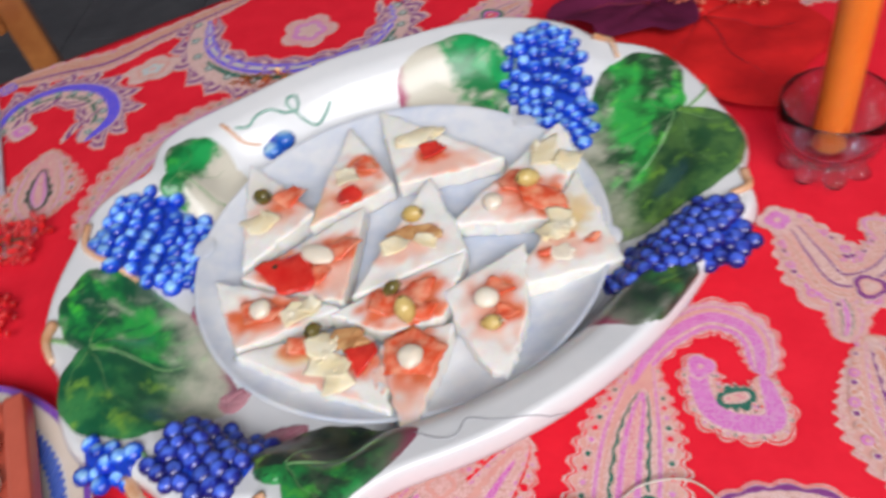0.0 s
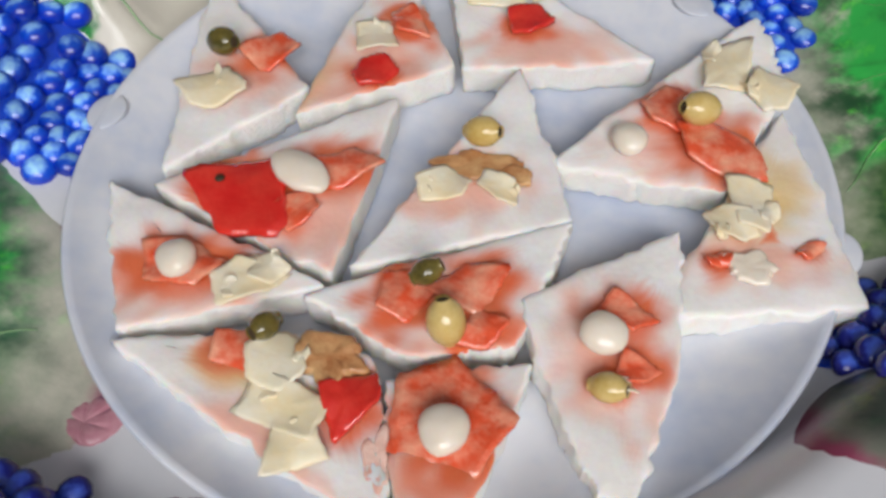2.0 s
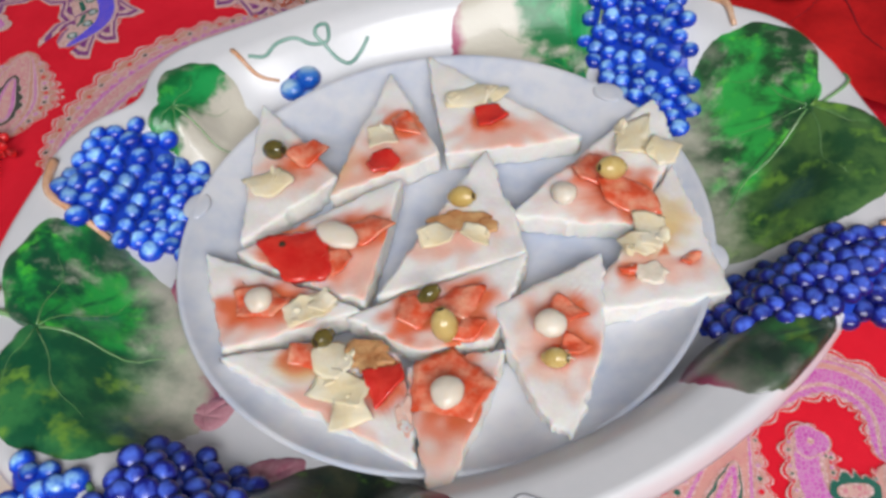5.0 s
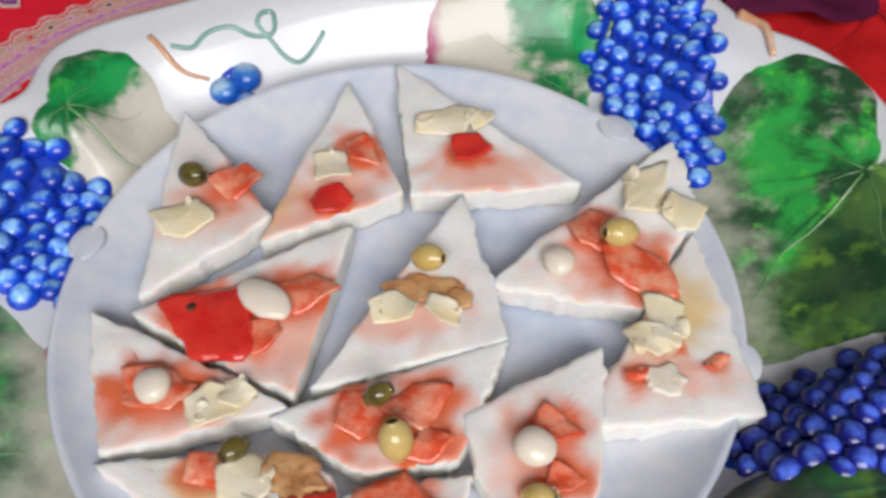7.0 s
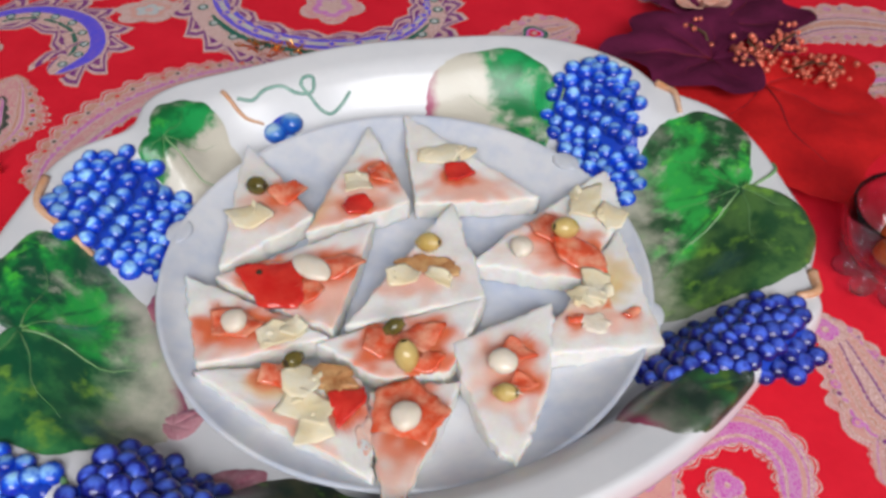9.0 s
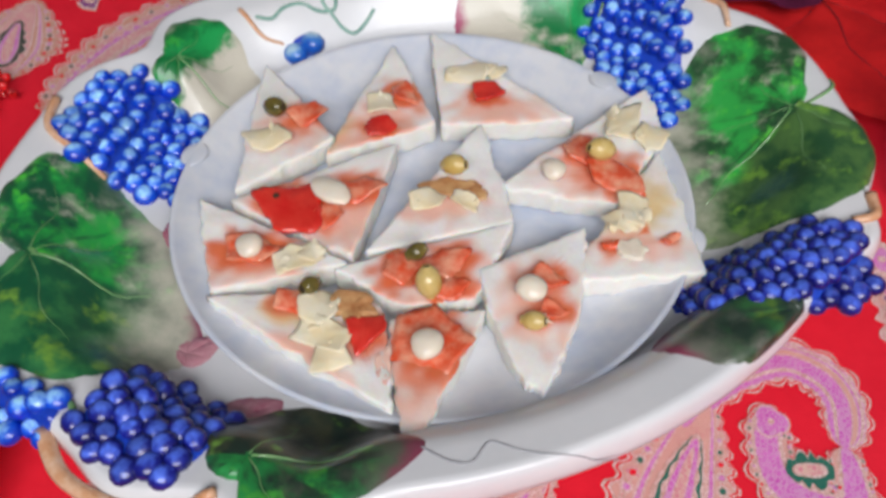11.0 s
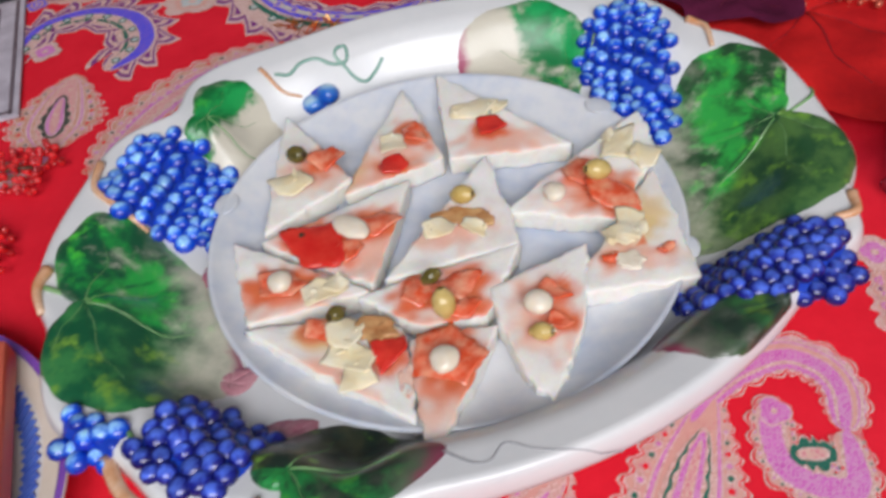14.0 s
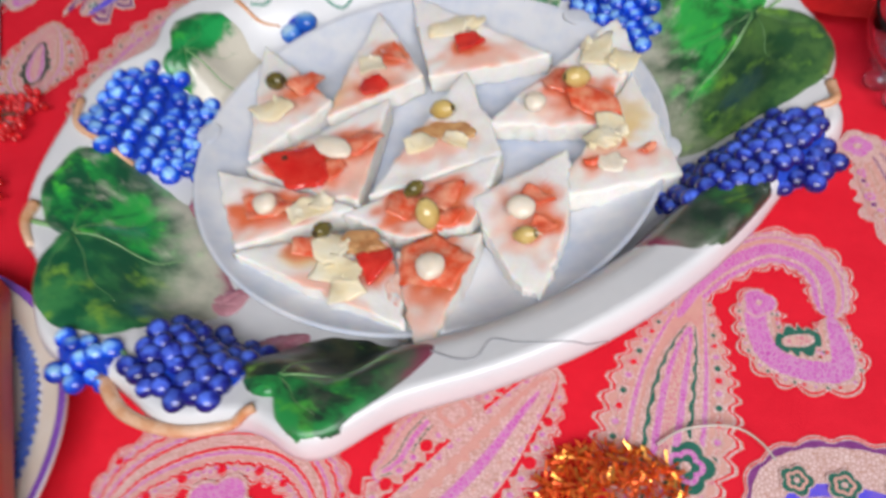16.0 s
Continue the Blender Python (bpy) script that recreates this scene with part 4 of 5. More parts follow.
def cluster(x, y, aim, length, w0, w1, r, material, seed, heap=0.004):
    """A bunch: a mound with grapes packed over it. It tapers from half width w0 at its head to w1 at its tip."""
    rnd = random.Random(seed)
    ca, sa = math.cos(radians(aim)), math.sin(radians(aim))

    def spot(u, v):
        return x + u * ca - v * sa, y + u * sa + v * ca

    def half(s):
        return (w0 + (w1 - w0) * s) * math.sqrt(max(0.05, 1 - (2 * min(max(s, 0.0), 1.0) - 1) ** 4))

    def top(s, v):
        return heap * max(0.0, 1 - (v / half(s)) ** 2) * (1 - (2 * s - 1) ** 4)

    bm = bmesh.new()
    rows = []
    for i in range(15):
        s = i / 14
        row = []
        for j in range(9):
            v = (j / 4 - 1) * half(s) * 0.98
            px, py = spot(s * length, v)
            row.append(bm.verts.new((px, py, platter_z(px, py) + (-0.001 if j in (0, 8) or i in (0, 14) else 0.0015 + top(s, v)))))
        rows.append(row)
    for p, q in zip(rows, rows[1:]):
        for j in range(8):
            bm.faces.new((p[j], q[j], q[j + 1], p[j + 1]))
    mound = part("mound", bm, M["mound"], platter, "dark blue moulded mound under the grapes")
    step = r * 1.5
    i = 0
    u = r * 0.6
    while u < length - r * 0.3:
        s = u / length
        hw = half(s)
        n = max(1, int(2 * hw / step))
        for j in range(n + 1):
            v = -hw + (j + (0.5 if i % 2 else 0.0)) * (2 * hw / n)
            if abs(v) > hw * 1.02:
                continue
            px, py = spot(u + rnd.uniform(-1, 1) * r * 0.2, v + rnd.uniform(-1, 1) * r * 0.2)
            k = r * rnd.uniform(0.86, 1.12)
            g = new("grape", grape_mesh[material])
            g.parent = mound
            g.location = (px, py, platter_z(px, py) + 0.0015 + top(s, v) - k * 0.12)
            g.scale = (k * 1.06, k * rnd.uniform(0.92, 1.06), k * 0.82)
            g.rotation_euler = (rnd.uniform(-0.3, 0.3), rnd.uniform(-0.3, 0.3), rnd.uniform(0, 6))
        u += step * 0.88
        i += 1
    return mound


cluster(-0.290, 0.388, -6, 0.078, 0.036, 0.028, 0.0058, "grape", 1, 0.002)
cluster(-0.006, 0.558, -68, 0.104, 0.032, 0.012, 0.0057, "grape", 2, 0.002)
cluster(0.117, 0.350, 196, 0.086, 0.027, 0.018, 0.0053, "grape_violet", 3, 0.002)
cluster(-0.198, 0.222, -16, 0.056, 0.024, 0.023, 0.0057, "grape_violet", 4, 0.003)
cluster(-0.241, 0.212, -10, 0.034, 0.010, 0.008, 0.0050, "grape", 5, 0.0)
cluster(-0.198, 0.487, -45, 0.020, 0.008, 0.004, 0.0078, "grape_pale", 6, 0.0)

# ---- the round plate on the platter ----
CX, CY = -0.0895, 0.3700
FLOOR_Z = 0.0262
plate = thing("round_plate", "round white plastic plate lying in the platter", "plate")
bm = bmesh.new()
lathe(bm, [(0.002, FLOOR_Z), (0.06, FLOOR_Z), (0.0965, FLOOR_Z + 0.0004), (0.1063, FLOOR_Z + 0.002), (0.1201, FLOOR_Z + 0.0085), (0.1304, FLOOR_Z + 0.0128), (0.1324, FLOOR_Z + 0.0146), (0.1337, FLOOR_Z + 0.0132),
           (0.1334, FLOOR_Z + 0.0118), (0.1210, FLOOR_Z + 0.0065), (0.1063, FLOOR_Z - 0.0005), (0.0984, FLOOR_Z - 0.0022), (0.0965, FLOOR_Z - 0.0058), (0.0936, FLOOR_Z - 0.0058), (0.0899, FLOOR_Z - 0.002), (0.002, FLOOR_Z - 0.002)], 128, (CX, CY))
part("dish", bm, M["plastic"], plate)
for a in (-5, 52, 178):
    bm = bmesh.new()
    ar = radians(a)
    ball(bm, (CX + 0.132 * math.cos(ar), CY + 0.132 * math.sin(ar), FLOOR_Z + 0.0130), 0.009, 20, 10, (0.8, 1, 0.09), Matrix.Rotation(ar, 4, "Z"))
    part("tab", bm, M["plastic"], plate)

# ---- the canapes ----
BREAD_T = 0.0145
TOPZ = FLOOR_Z + 0.0006 + BREAD_T


def bread_slice(parent, corners, seed, stains=(), thick=BREAD_T, tilt=(0, 0)):
    """A soft slice cut to a corner, with torn fluffy sides."""
    rnd = random.Random(seed)
    c = [Vector(p) for p in corners]
    if sum(a.x * b.y - b.x * a.y for a, b in zip(c, c[1:] + c[:1])) < 0:
        c.reverse()
    mid = sum(c, Vector((0, 0))) / len(c)
    rim, clean = [], []
    for a, b in zip(c, c[1:] + c[:1]):
        n = 26
        d = (b - a)
        nrm = Vector((d.y, -d.x)).normalized()
        for k in range(n):
            t = k / n
            bow = math.sin(math.pi * t) * rnd.uniform(0.0, 0.0012)
            tear = 0.0011 * noise.noise(Vector((a.x * 50 + t * 9, a.y * 50, seed * 1.9)))
            p = a.lerp(b, t) + nrm * (bow + tear * 1.5 * math.sin(math.pi * t) + rnd.uniform(-0.0006, 0.0005))
            if k == 0:
                p = p.lerp(mid, 0.015)
            rim.append(p)
            clean.append(a.lerp(b, t))
    bm = bmesh.new()
    soak = bm.verts.layers.float_color.new("soak")
    z0 = FLOOR_Z + 0.0006
    levels = [(0.975, 0.0, 0), (0.99, 0.18, 0), (0.997, 0.5, 0), (1.0, 0.82, 0), (0.993, 0.95, 1), (0.97, 0.99, 1)] + [(0.92 - 0.08 * k, 1.0, 1) for k in range(11)]
    rows = []
    for k, h, _ in levels:
        row = []
        for i, p in enumerate(rim):
            q = mid.lerp(p if k > 0.95 else clean[i], k)
            j = noise.noise(Vector((q.x * 90, q.y * 90, seed * 3.7 + h)))
            z = z0 + thick * h + (j * 0.0009 + 0.0012 * noise.noise(Vector((q.x * 38, q.y * 38, seed * 2.1))) if h > 0.7 else 0)
            if h > 0.1:
                z += (q.x - mid.x) * tilt[0] + (q.y - mid.y) * tilt[1]
            f = 0.0006 * noise.noise(Vector((q.x * 400, q.y * 400, h * 9 + seed)))
            v = bm.verts.new((q.x + f, q.y + f, z))
            wet = [0.0, 0.0, 0.0]
            for sx, sy, rx, ry, rot, kind in stains:
                dx, dy, a = q.x - sx, q.y - sy, radians(rot)
                e = math.hypot((dx * math.cos(a) + dy * math.sin(a)) / rx, (dy * math.cos(a) - dx * math.sin(a)) / ry)
                wet[kind] = max(wet[kind], (1.0 if kind == 2 else 0.85) * sstep((1.62 - e if kind == 2 else (1.8 - e) * 0.72) + 0.5 * noise.noise(Vector((q.x * 130, q.y * 130, seed)))))
            v[soak] = (wet[0] * (h > 0.6), wet[1] * (h > 0.6), wet[2] * (h > 0.6), 1)
            row.append(v)
        rows.append(row)
    n = len(rim)
    for li, (p, q) in enumerate(zip(rows, rows[1:])):
        for i in range(n):
            f = bm.faces.new((p[i], p[(i + 1) % n], q[(i + 1) % n], q[i]))
            f.material_index = 0 if li >= 4 else 1
    cv = bm.verts.new((mid.x, mid.y, z0 + thick))
    for i in range(n):
        bm.faces.new((rows[-1][i], rows[-1][(i + 1) % n], cv))
    bm.faces.new(rows[0][::-1])
    return part("bread", bm, [M["bread"], M["crumb"]], parent)


def blob(parent, name, x, y, rx, ry, rot, mat_key, seed, h=0.003, z=0.0, rag=0.35, label="", sag=0.0):
    """An uneven, flat piece: a tomato slice, a stain or a scrap, with a ragged outline and rounded edge."""
    if name == "tomato" and mat_key != "juice":
        big = 2.0 if mat_key == "tomato_red" else 1.75
        return flake(parent, x, y, rx * big, ry * big, rot, seed, z + 0.0006, 5 * math.sin(seed), mat_key, name, 2.6 if mat_key == "tomato_red" else 1.7, label)
    bm = bmesh.new()
    n, R = 56, radians(rot)
    out = [1 + rag * (1.5 * noise.noise(Vector((math.cos(6.283 * i / n) * 1.3, math.sin(6.283 * i / n) * 1.3, seed * 5.1))) + 0.45 * noise.noise(Vector((math.cos(6.283 * i / n) * 2.6, math.sin(6.283 * i / n) * 2.6, seed * 2.3))) + 0.42 * noise.noise(Vector((math.cos(6.283 * i / n) * 6, math.sin(6.283 * i / n) * 6, seed * 1.3)))) for i in range(n)]
    h *= 0.42
    rows = []
    for k, hh in ((1.0, -0.0012), (0.99, 0.12), (0.93, 0.5), (0.82, 0.95), (0.66, 0.75), (0.48, 1.0), (0.3, 0.8)):
        row = []
        for i in range(n):
            a = 6.283 * i / n
            u, v = rx * out[i] * k * math.cos(a), ry * out[i] * k * math.sin(a)
            px, py = x + u * math.cos(R) - v * math.sin(R), y + u * math.sin(R) + v * math.cos(R)
            b = (noise.noise(Vector((px * 140, py * 140, seed))) * h * 0.7 + 0.0005 * noise.noise(Vector((px * 330, py * 330, seed)))) if hh > 0.5 else 0
            row.append(bm.verts.new((px, py, TOPZ + z + (h * hh if hh > 0 else hh) + b - sag * (u * u + v * v) / (rx * rx))))
        rows.append(row)
    for p, q in zip(rows, rows[1:]):
        for i in range(n):
            bm.faces.new((p[i], p[(i + 1) % n], q[(i + 1) % n], q[i]))
    c = bm.verts.new((x, y, TOPZ + z + h))
    for i in range(n):
        bm.faces.new((rows[-1][i], rows[-1][(i + 1) % n], c))
    bm.faces.new(rows[0][::-1])
    return part(name, bm, M[mat_key], parent, label)


def pearl(parent, x, y, r=0.0078, z=0.0, s=(1, 1, 0.85), rot=0, name="cheese_ball", mat_key="pearl"):
    bm = bmesh.new()
    r *= 0.80
    vs = ball(bm, (0, 0, 0), r, 20, 14, (s[0], s[1], s[2] * 0.78))
    for v in vs:
        v.co *= 1 + 0.16 * noise.noise(v.co * 140 + Vector((x * 99, y * 99, 0)))
    bmesh.ops.transform(bm, matrix=Matrix.Translation((x, y, TOPZ + z + r * s[2] * 0.52)) @ Matrix.Rotation(radians(rot), 4, "Z"), verts=vs)
    return part(name, bm, M[mat_key], parent)


def olive(parent, x, y, rot, r=0.0062, z=0.002, dark=False, tip=20):
    """A stoned olive lying on its side, with the hole at one end."""
    bm = bmesh.new()
    prof = []
    for i in range(13):
        a = math.pi * i / 12
        prof.append((max(0.0023, r * math.sin(a)), -r * 1.28 * math.cos(a)))
    prof += [(0.0021, r * 1.05), (0.0016, r * 0.5)]
    lathe(bm, prof, 20)
    m = Matrix.Translation((x, y, TOPZ + z + r * 0.8)) @ Matrix.Rotation(radians(rot), 4, "Z") @ Matrix.Rotation(radians(90 - tip), 4, "X")
    bmesh.ops.transform(bm, matrix=m, verts=bm.verts)
    o = part("olive", bm, M["olive_dark" if dark else "olive"], parent, "dark olive" if dark else "green stoned olive")
    bm = bmesh.new()
    ball(bm, (0, 0, 0), 0.0021, 10, 6, (1, 1, 0.3))
    bmesh.ops.transform(bm, matrix=m @ Matrix.Translation((0, 0, r * 1.14)), verts=bm.verts)
    part("hole", bm, M["pit"], o)
    return o


def flake(parent, x, y, lx, ly, rot, seed, z, pitch, mat_key, name, thick=1.0, label=""):
    """A torn scrap, thick in its middle and thin at its broken edge."""
    bm = bmesh.new()
    n, rings = 48, 6
    top, low = [], []
    rnd = random.Random(seed * 7 + 1)
    k = rnd.choice((4, 5, 5, 6))
    knee = [(2 * math.pi * (i + rnd.uniform(-0.28, 0.28)) / k, rnd.uniform(0.85, 1.3)) for i in range(k)]

    def edge(a):
        for (a0, r0), (a1, r1) in zip(knee, knee[1:] + [(knee[0][0] + 2 * math.pi, knee[0][1])]):
            b = a if a >= a0 else a + 2 * math.pi
            if a0 <= b <= a1:
                return r0 * r1 * math.sin(a1 - a0) / (r0 * math.sin(b - a0) + r1 * math.sin(a1 - b))
        return 1.0

    for k in range(rings + 1):
        s = k / rings
        a_row, b_row = [], []
        for i in range(n):
            a = 2 * math.pi * i / n
            ca, sa = math.cos(a), math.sin(a)
            out = edge(a) * (1 + 0.07 * noise.noise(Vector((ca * 5.0, sa * 5.0, seed * 2.9))) + 0.05 * noise.noise(Vector((ca * 12, sa * 12, seed))))
            u, v = 0.5 * lx * out * s * ca, 0.5 * ly * out * s * sa
            w = 0.0006 * noise.noise(Vector((u * 90, v * 90, seed))) + 0.00015 * noise.noise(Vector((u * 420, v * 420, seed))) - 0.0014 * s * s * math.cos(2 * a + seed)
            t = (0.0006 - 0.0002 * s) * thick
            a_row.append(bm.verts.new((u, v, w + t)))
            b_row.append(bm.verts.new((u, v, w - t)))
            if k == 0:
                break
        top.append(a_row)
        low.append(b_row)
    for rows, flip in ((top, False), (low, True)):
        for i in range(n):
            j = (i + 1) % n
            f = (rows[0][0], rows[1][i], rows[1][j])
            bm.faces.new(f[::-1] if flip else f)
            for p, q in zip(rows[1:], rows[2:]):
                f = (p[i], q[i], q[j], p[j])
                bm.faces.new(f[::-1] if flip else f)
    for i in range(n):
        j = (i + 1) % n
        bm.faces.new((top[-1][i], low[-1][i], low[-1][j], top[-1][j]))
    bmesh.ops.transform(bm, matrix=Matrix.Translation((x, y, TOPZ + z)) @ Matrix.Rotation(radians(rot), 4, "Z") @ Matrix.Rotation(radians(pitch), 4, "Y"), verts=bm.verts)
    return part(name, bm, M[mat_key], parent, label)


def shaving(parent, x, y, lx, ly, rot, seed, z=0.003, pitch=12, mat_key="cheese"):
    """A thin broken shaving of cheese with a crumb or two beside it."""
    rnd = random.Random(seed)
    flake(parent, x, y, lx * 1.12, ly * 1.12, rot, seed, z * 0.32 + 0.0008, pitch * 0.35, mat_key, "cheese_shaving")
    a = rnd.uniform(0, 6.28)
    flake(parent, x + 0.36 * lx * math.cos(a), y + 0.36 * ly * math.sin(a), lx * rnd.uniform(0.25, 0.55), ly * rnd.uniform(0.2, 0.45), rnd.uniform(0, 180), seed + 50, z * 0.32 + 0.0010, rnd.uniform(-10, 10), mat_key, "cheese_crumb")


def canape(label):
    return thing("canape", label, "canape", "canapes on the plate")


c = canape("white bread triangle with tomato, dark olive and cheese shaving")
bread_slice(c, [(-0.207, 0.454), (-0.149, 0.398), (-0.190, 0.350)], 1, stains=((-0.170, 0.413, 0.0105, 0.0126, -40, 2), (-0.176, 0.400, 0.019, 0.013, 20, 0),), tilt=(0.0, 0.02))
blob(c, "tomato", -0.170, 0.413, 0.010, 0.012, -40, "tomato", 2, 0.004, 0.001)
olive(c, -0.186, 0.410, 70, 0.0056, 0.002, True)
shaving(c, -0.184, 0.389, 0.024, 0.019, 15, 3, 0.005, -8)
c = canape("white bread triangle with red tomato scraps and crumbly cheese")
bread_slice(c, [(-0.136, 0.485), (-0.097, 0.419), (-0.151, 0.384)], 2, stains=((-0.126, 0.409, 0.0100, 0.0079, 10, 2), (-0.119, 0.440, 0.0137, 0.0095, -30, 2), (-0.148, 0.402, 0.006, 0.013, -20, 1), (-0.128, 0.412, 0.026, 0.018, 50, 0),))
blob(c, "tomato", -0.119, 0.440, 0.013, 0.009, -30, "tomato", 6, 0.004, 0.001)
blob(c, "tomato", -0.126, 0.409, 0.0095, 0.0075, 10, "tomato_red", 7, 0.006, 0.001)
shaving(c, -0.131, 0.428, 0.016, 0.018, 70, 8, 0.005, 10)
c = canape("white bread triangle with cherry tomato and folded cheese")
bread_slice(c, [(-0.116, 0.499), (-0.021, 0.436), (-0.094, 0.419)], 3, stains=((-0.073, 0.446, 0.0100, 0.0079, 10, 2), (-0.064, 0.436, 0.022, 0.012, 10, 0),), tilt=(0, 0.03))
shaving(c, -0.086, 0.463, 0.026, 0.020, 20, 10, 0.005, -14)
shaving(c, -0.071, 0.466, 0.013, 0.014, 60, 11, 0.007, 25)
blob(c, "tomato", -0.073, 0.446, 0.0095, 0.0075, 10, "tomato_red", 12, 0.007, 0.002)
c = canape("white bread triangle with tomato slice, olive and cheese ball")
bread_slice(c, [(0.016, 0.467), (-0.057, 0.378), (0.006, 0.376), (0.027, 0.432)], 4, stains=((0.004, 0.393, 0.0189, 0.0137, -20, 2), (-0.015, 0.410, 0.0115, 0.0115, 0, 2), (-0.004, 0.394, 0.026, 0.016, -10, 0),), tilt=(0, 0.03))
blob(c, "tomato", -0.015, 0.410, 0.011, 0.011, 0, "tomato", 14, 0.0035, 0.001)
blob(c, "tomato", 0.004, 0.393, 0.018, 0.013, -20, "tomato", 15, 0.003, 0.001)
olive(c, -0.006, 0.405, -65, 0.0062, 0.003)
pearl(c, -0.029, 0.391, 0.0082)
shaving(c, 0.006, 0.434, 0.030, 0.024, 60, 16, 0.004, 10)
shaving(c, 0.019, 0.424, 0.016, 0.020, 30, 17, 0.008, -15)
c = canape("white bread triangle with pale cheese, onion and tomato bits")
bread_slice(c, [(0.025, 0.418), (0.049, 0.337), (-0.016, 0.323)], 5, stains=((0.003, 0.346, 0.0053, 0.0042, 20, 2), (0.031, 0.355, 0.0060, 0.0030, 20, 2), (0.016, 0.374, 0.012, 0.018, -30, 1), (0.012, 0.348, 0.020, 0.008, 10, 0),), tilt=(0.02, 0.0))
shaving(c, 0.006, 0.362, 0.016, 0.013, -20, 19, 0.004, -8)
shaving(c, 0.013, 0.372, 0.018, 0.022, 40, 20, 0.004, 12)
blob(c, "tomato", 0.031, 0.355, 0.006, 0.003, 30, "tomato", 21, 0.003, 0.0005)
blob(c, "tomato", 0.003, 0.346, 0.005, 0.004, 20, "tomato", 22, 0.002, 0.0005)
blob(c, "onion", 0.012, 0.346, 0.009, 0.006, 0, "pearl", 23, 0.003, 0.0005)
c = canape("narrow white bread triangle with cheese ball and olive slice")
bread_slice(c, [(-0.009, 0.358), (-0.008, 0.304), (-0.019, 0.259), (-0.034, 0.272), (-0.058, 0.321)], 6, stains=((-0.022, 0.302, 0.0105, 0.0074, 30, 2), (-0.025, 0.322, 0.0105, 0.0084, 10, 2), (-0.028, 0.306, 0.014, 0.020, 20, 0),))
blob(c, "tomato", -0.025, 0.322, 0.010, 0.008, 10, "tomato", 25, 0.003, 0.0006)
blob(c, "tomato", -0.022, 0.302, 0.010, 0.007, 30, "tomato", 26, 0.003, 0.0006)
pearl(c, -0.031, 0.311, 0.0088, 0.002, (1.05, 1, 0.8))
olive(c, -0.028, 0.295, 80, 0.0046, -0.0012)
shaving(c, -0.024, 0.296, 0.006, 0.008, 80, 27, 0.008, 30)
c = canape("white bread triangle with green olive and browned onion")
bread_slice(c, [(-0.072, 0.424), (-0.044, 0.354), (-0.114, 0.322)], 7, stains=((-0.086, 0.362, 0.020, 0.014, 10, 0),))
blob(c, "browned_onion", -0.080, 0.371, 0.015, 0.008, 10, "brown", 29, 0.003, 0.0005)
olive(c, -0.080, 0.383, 78, 0.0056, 0.001)
shaving(c, -0.088, 0.360, 0.018, 0.014, 20, 30, 0.004, 8)
shaving(c, -0.070, 0.362, 0.014, 0.010, -30, 31, 0.004, 15)
blob(c, "browned_onion", -0.066, 0.368, 0.006, 0.004, 10, "brown", 32, 0.004, 0.001)
c = canape("white bread triangle with bright red tomato and mushroom slice")
bread_slice(c, [(-0.114, 0.400), (-0.190, 0.343), (-0.118, 0.319)], 8, stains=((-0.128, 0.362, 0.0179, 0.0115, 10, 2), (-0.158, 0.347, 0.0210, 0.0147, -25, 2), (-0.124, 0.345, 0.018, 0.022, -10, 0),))
blob(c, "tomato", -0.157, 0.346, 0.023, 0.019, -25, "tomato_red", 34, 0.005, 0.001, 0.3)
blob(c, "tomato", -0.136, 0.341, 0.010, 0.008, 20, "tomato", 36, 0.005, 0.001)
blob(c, "tomato", -0.128, 0.362, 0.017, 0.011, 10, "tomato", 35, 0.003, 0.001)
pearl(c, -0.138, 0.354, 0.0115, 0.003, (1.3, 0.8, 0.5), -28, "mushroom_slice")
pearl(c, -0.165, 0.347, 0.0022, 0.004, (1, 1, 0.6), 0, "peppercorn", "pit")
c = canape("white bread triangle with cheese ball and torn cheese on tomato")
bread_slice(c, [(-0.206, 0.343), (-0.179, 0.287), (-0.118, 0.315)], 9, stains=((-0.169, 0.314, 0.0199, 0.0115, 15, 2), (-0.166, 0.307, 0.020, 0.012, 15, 0),))
blob(c, "tomato", -0.169, 0.314, 0.019, 0.011, 15, "tomato", 37, 0.003, 0.0006)
pearl(c, -0.167, 0.313, 0.0085, 0.002)
shaving(c, -0.143, 0.312, 0.020, 0.018, 40, 38, 0.005, 10)
shaving(c, -0.138, 0.316, 0.014, 0.012, 10, 39, 0.008, -15)
c = canape("large white bread triangle heaped with cheese shavings and peppers")
bread_slice(c, [(-0.181, 0.284), (-0.080, 0.240), (-0.097, 0.293), (-0.125, 0.296)], 10, stains=((-0.101, 0.277, 0.0095, 0.0115, -10, 2), (-0.137, 0.289, 0.0115, 0.0084, 10, 2), (-0.140, 0.281, 0.010, 0.007, -20, 1), (-0.124, 0.262, 0.020, 0.007, -28, 0),))
blob(c, "tomato", -0.137, 0.289, 0.011, 0.008, 10, "tomato", 41, 0.005, 0.0006)
olive(c, -0.131, 0.294, -30, 0.0042, 0.003, True)
shaving(c, -0.124, 0.286, 0.017, 0.018, 55, 43, 0.009, 20)
shaving(c, -0.118, 0.272, 0.026, 0.028, 30, 44, 0.006, -12)
shaving(c, -0.113, 0.260, 0.016, 0.018, -20, 45, 0.005, 12)
blob(c, "browned_onion", -0.110, 0.289, 0.011, 0.008, -10, "brown", 46, 0.006, 0.001)
blob(c, "tomato", -0.101, 0.277, 0.009, 0.011, -10, "tomato_red", 47, 0.006, 0.001)
c = canape("white bread triangle with a round tomato slice and cheese ball")
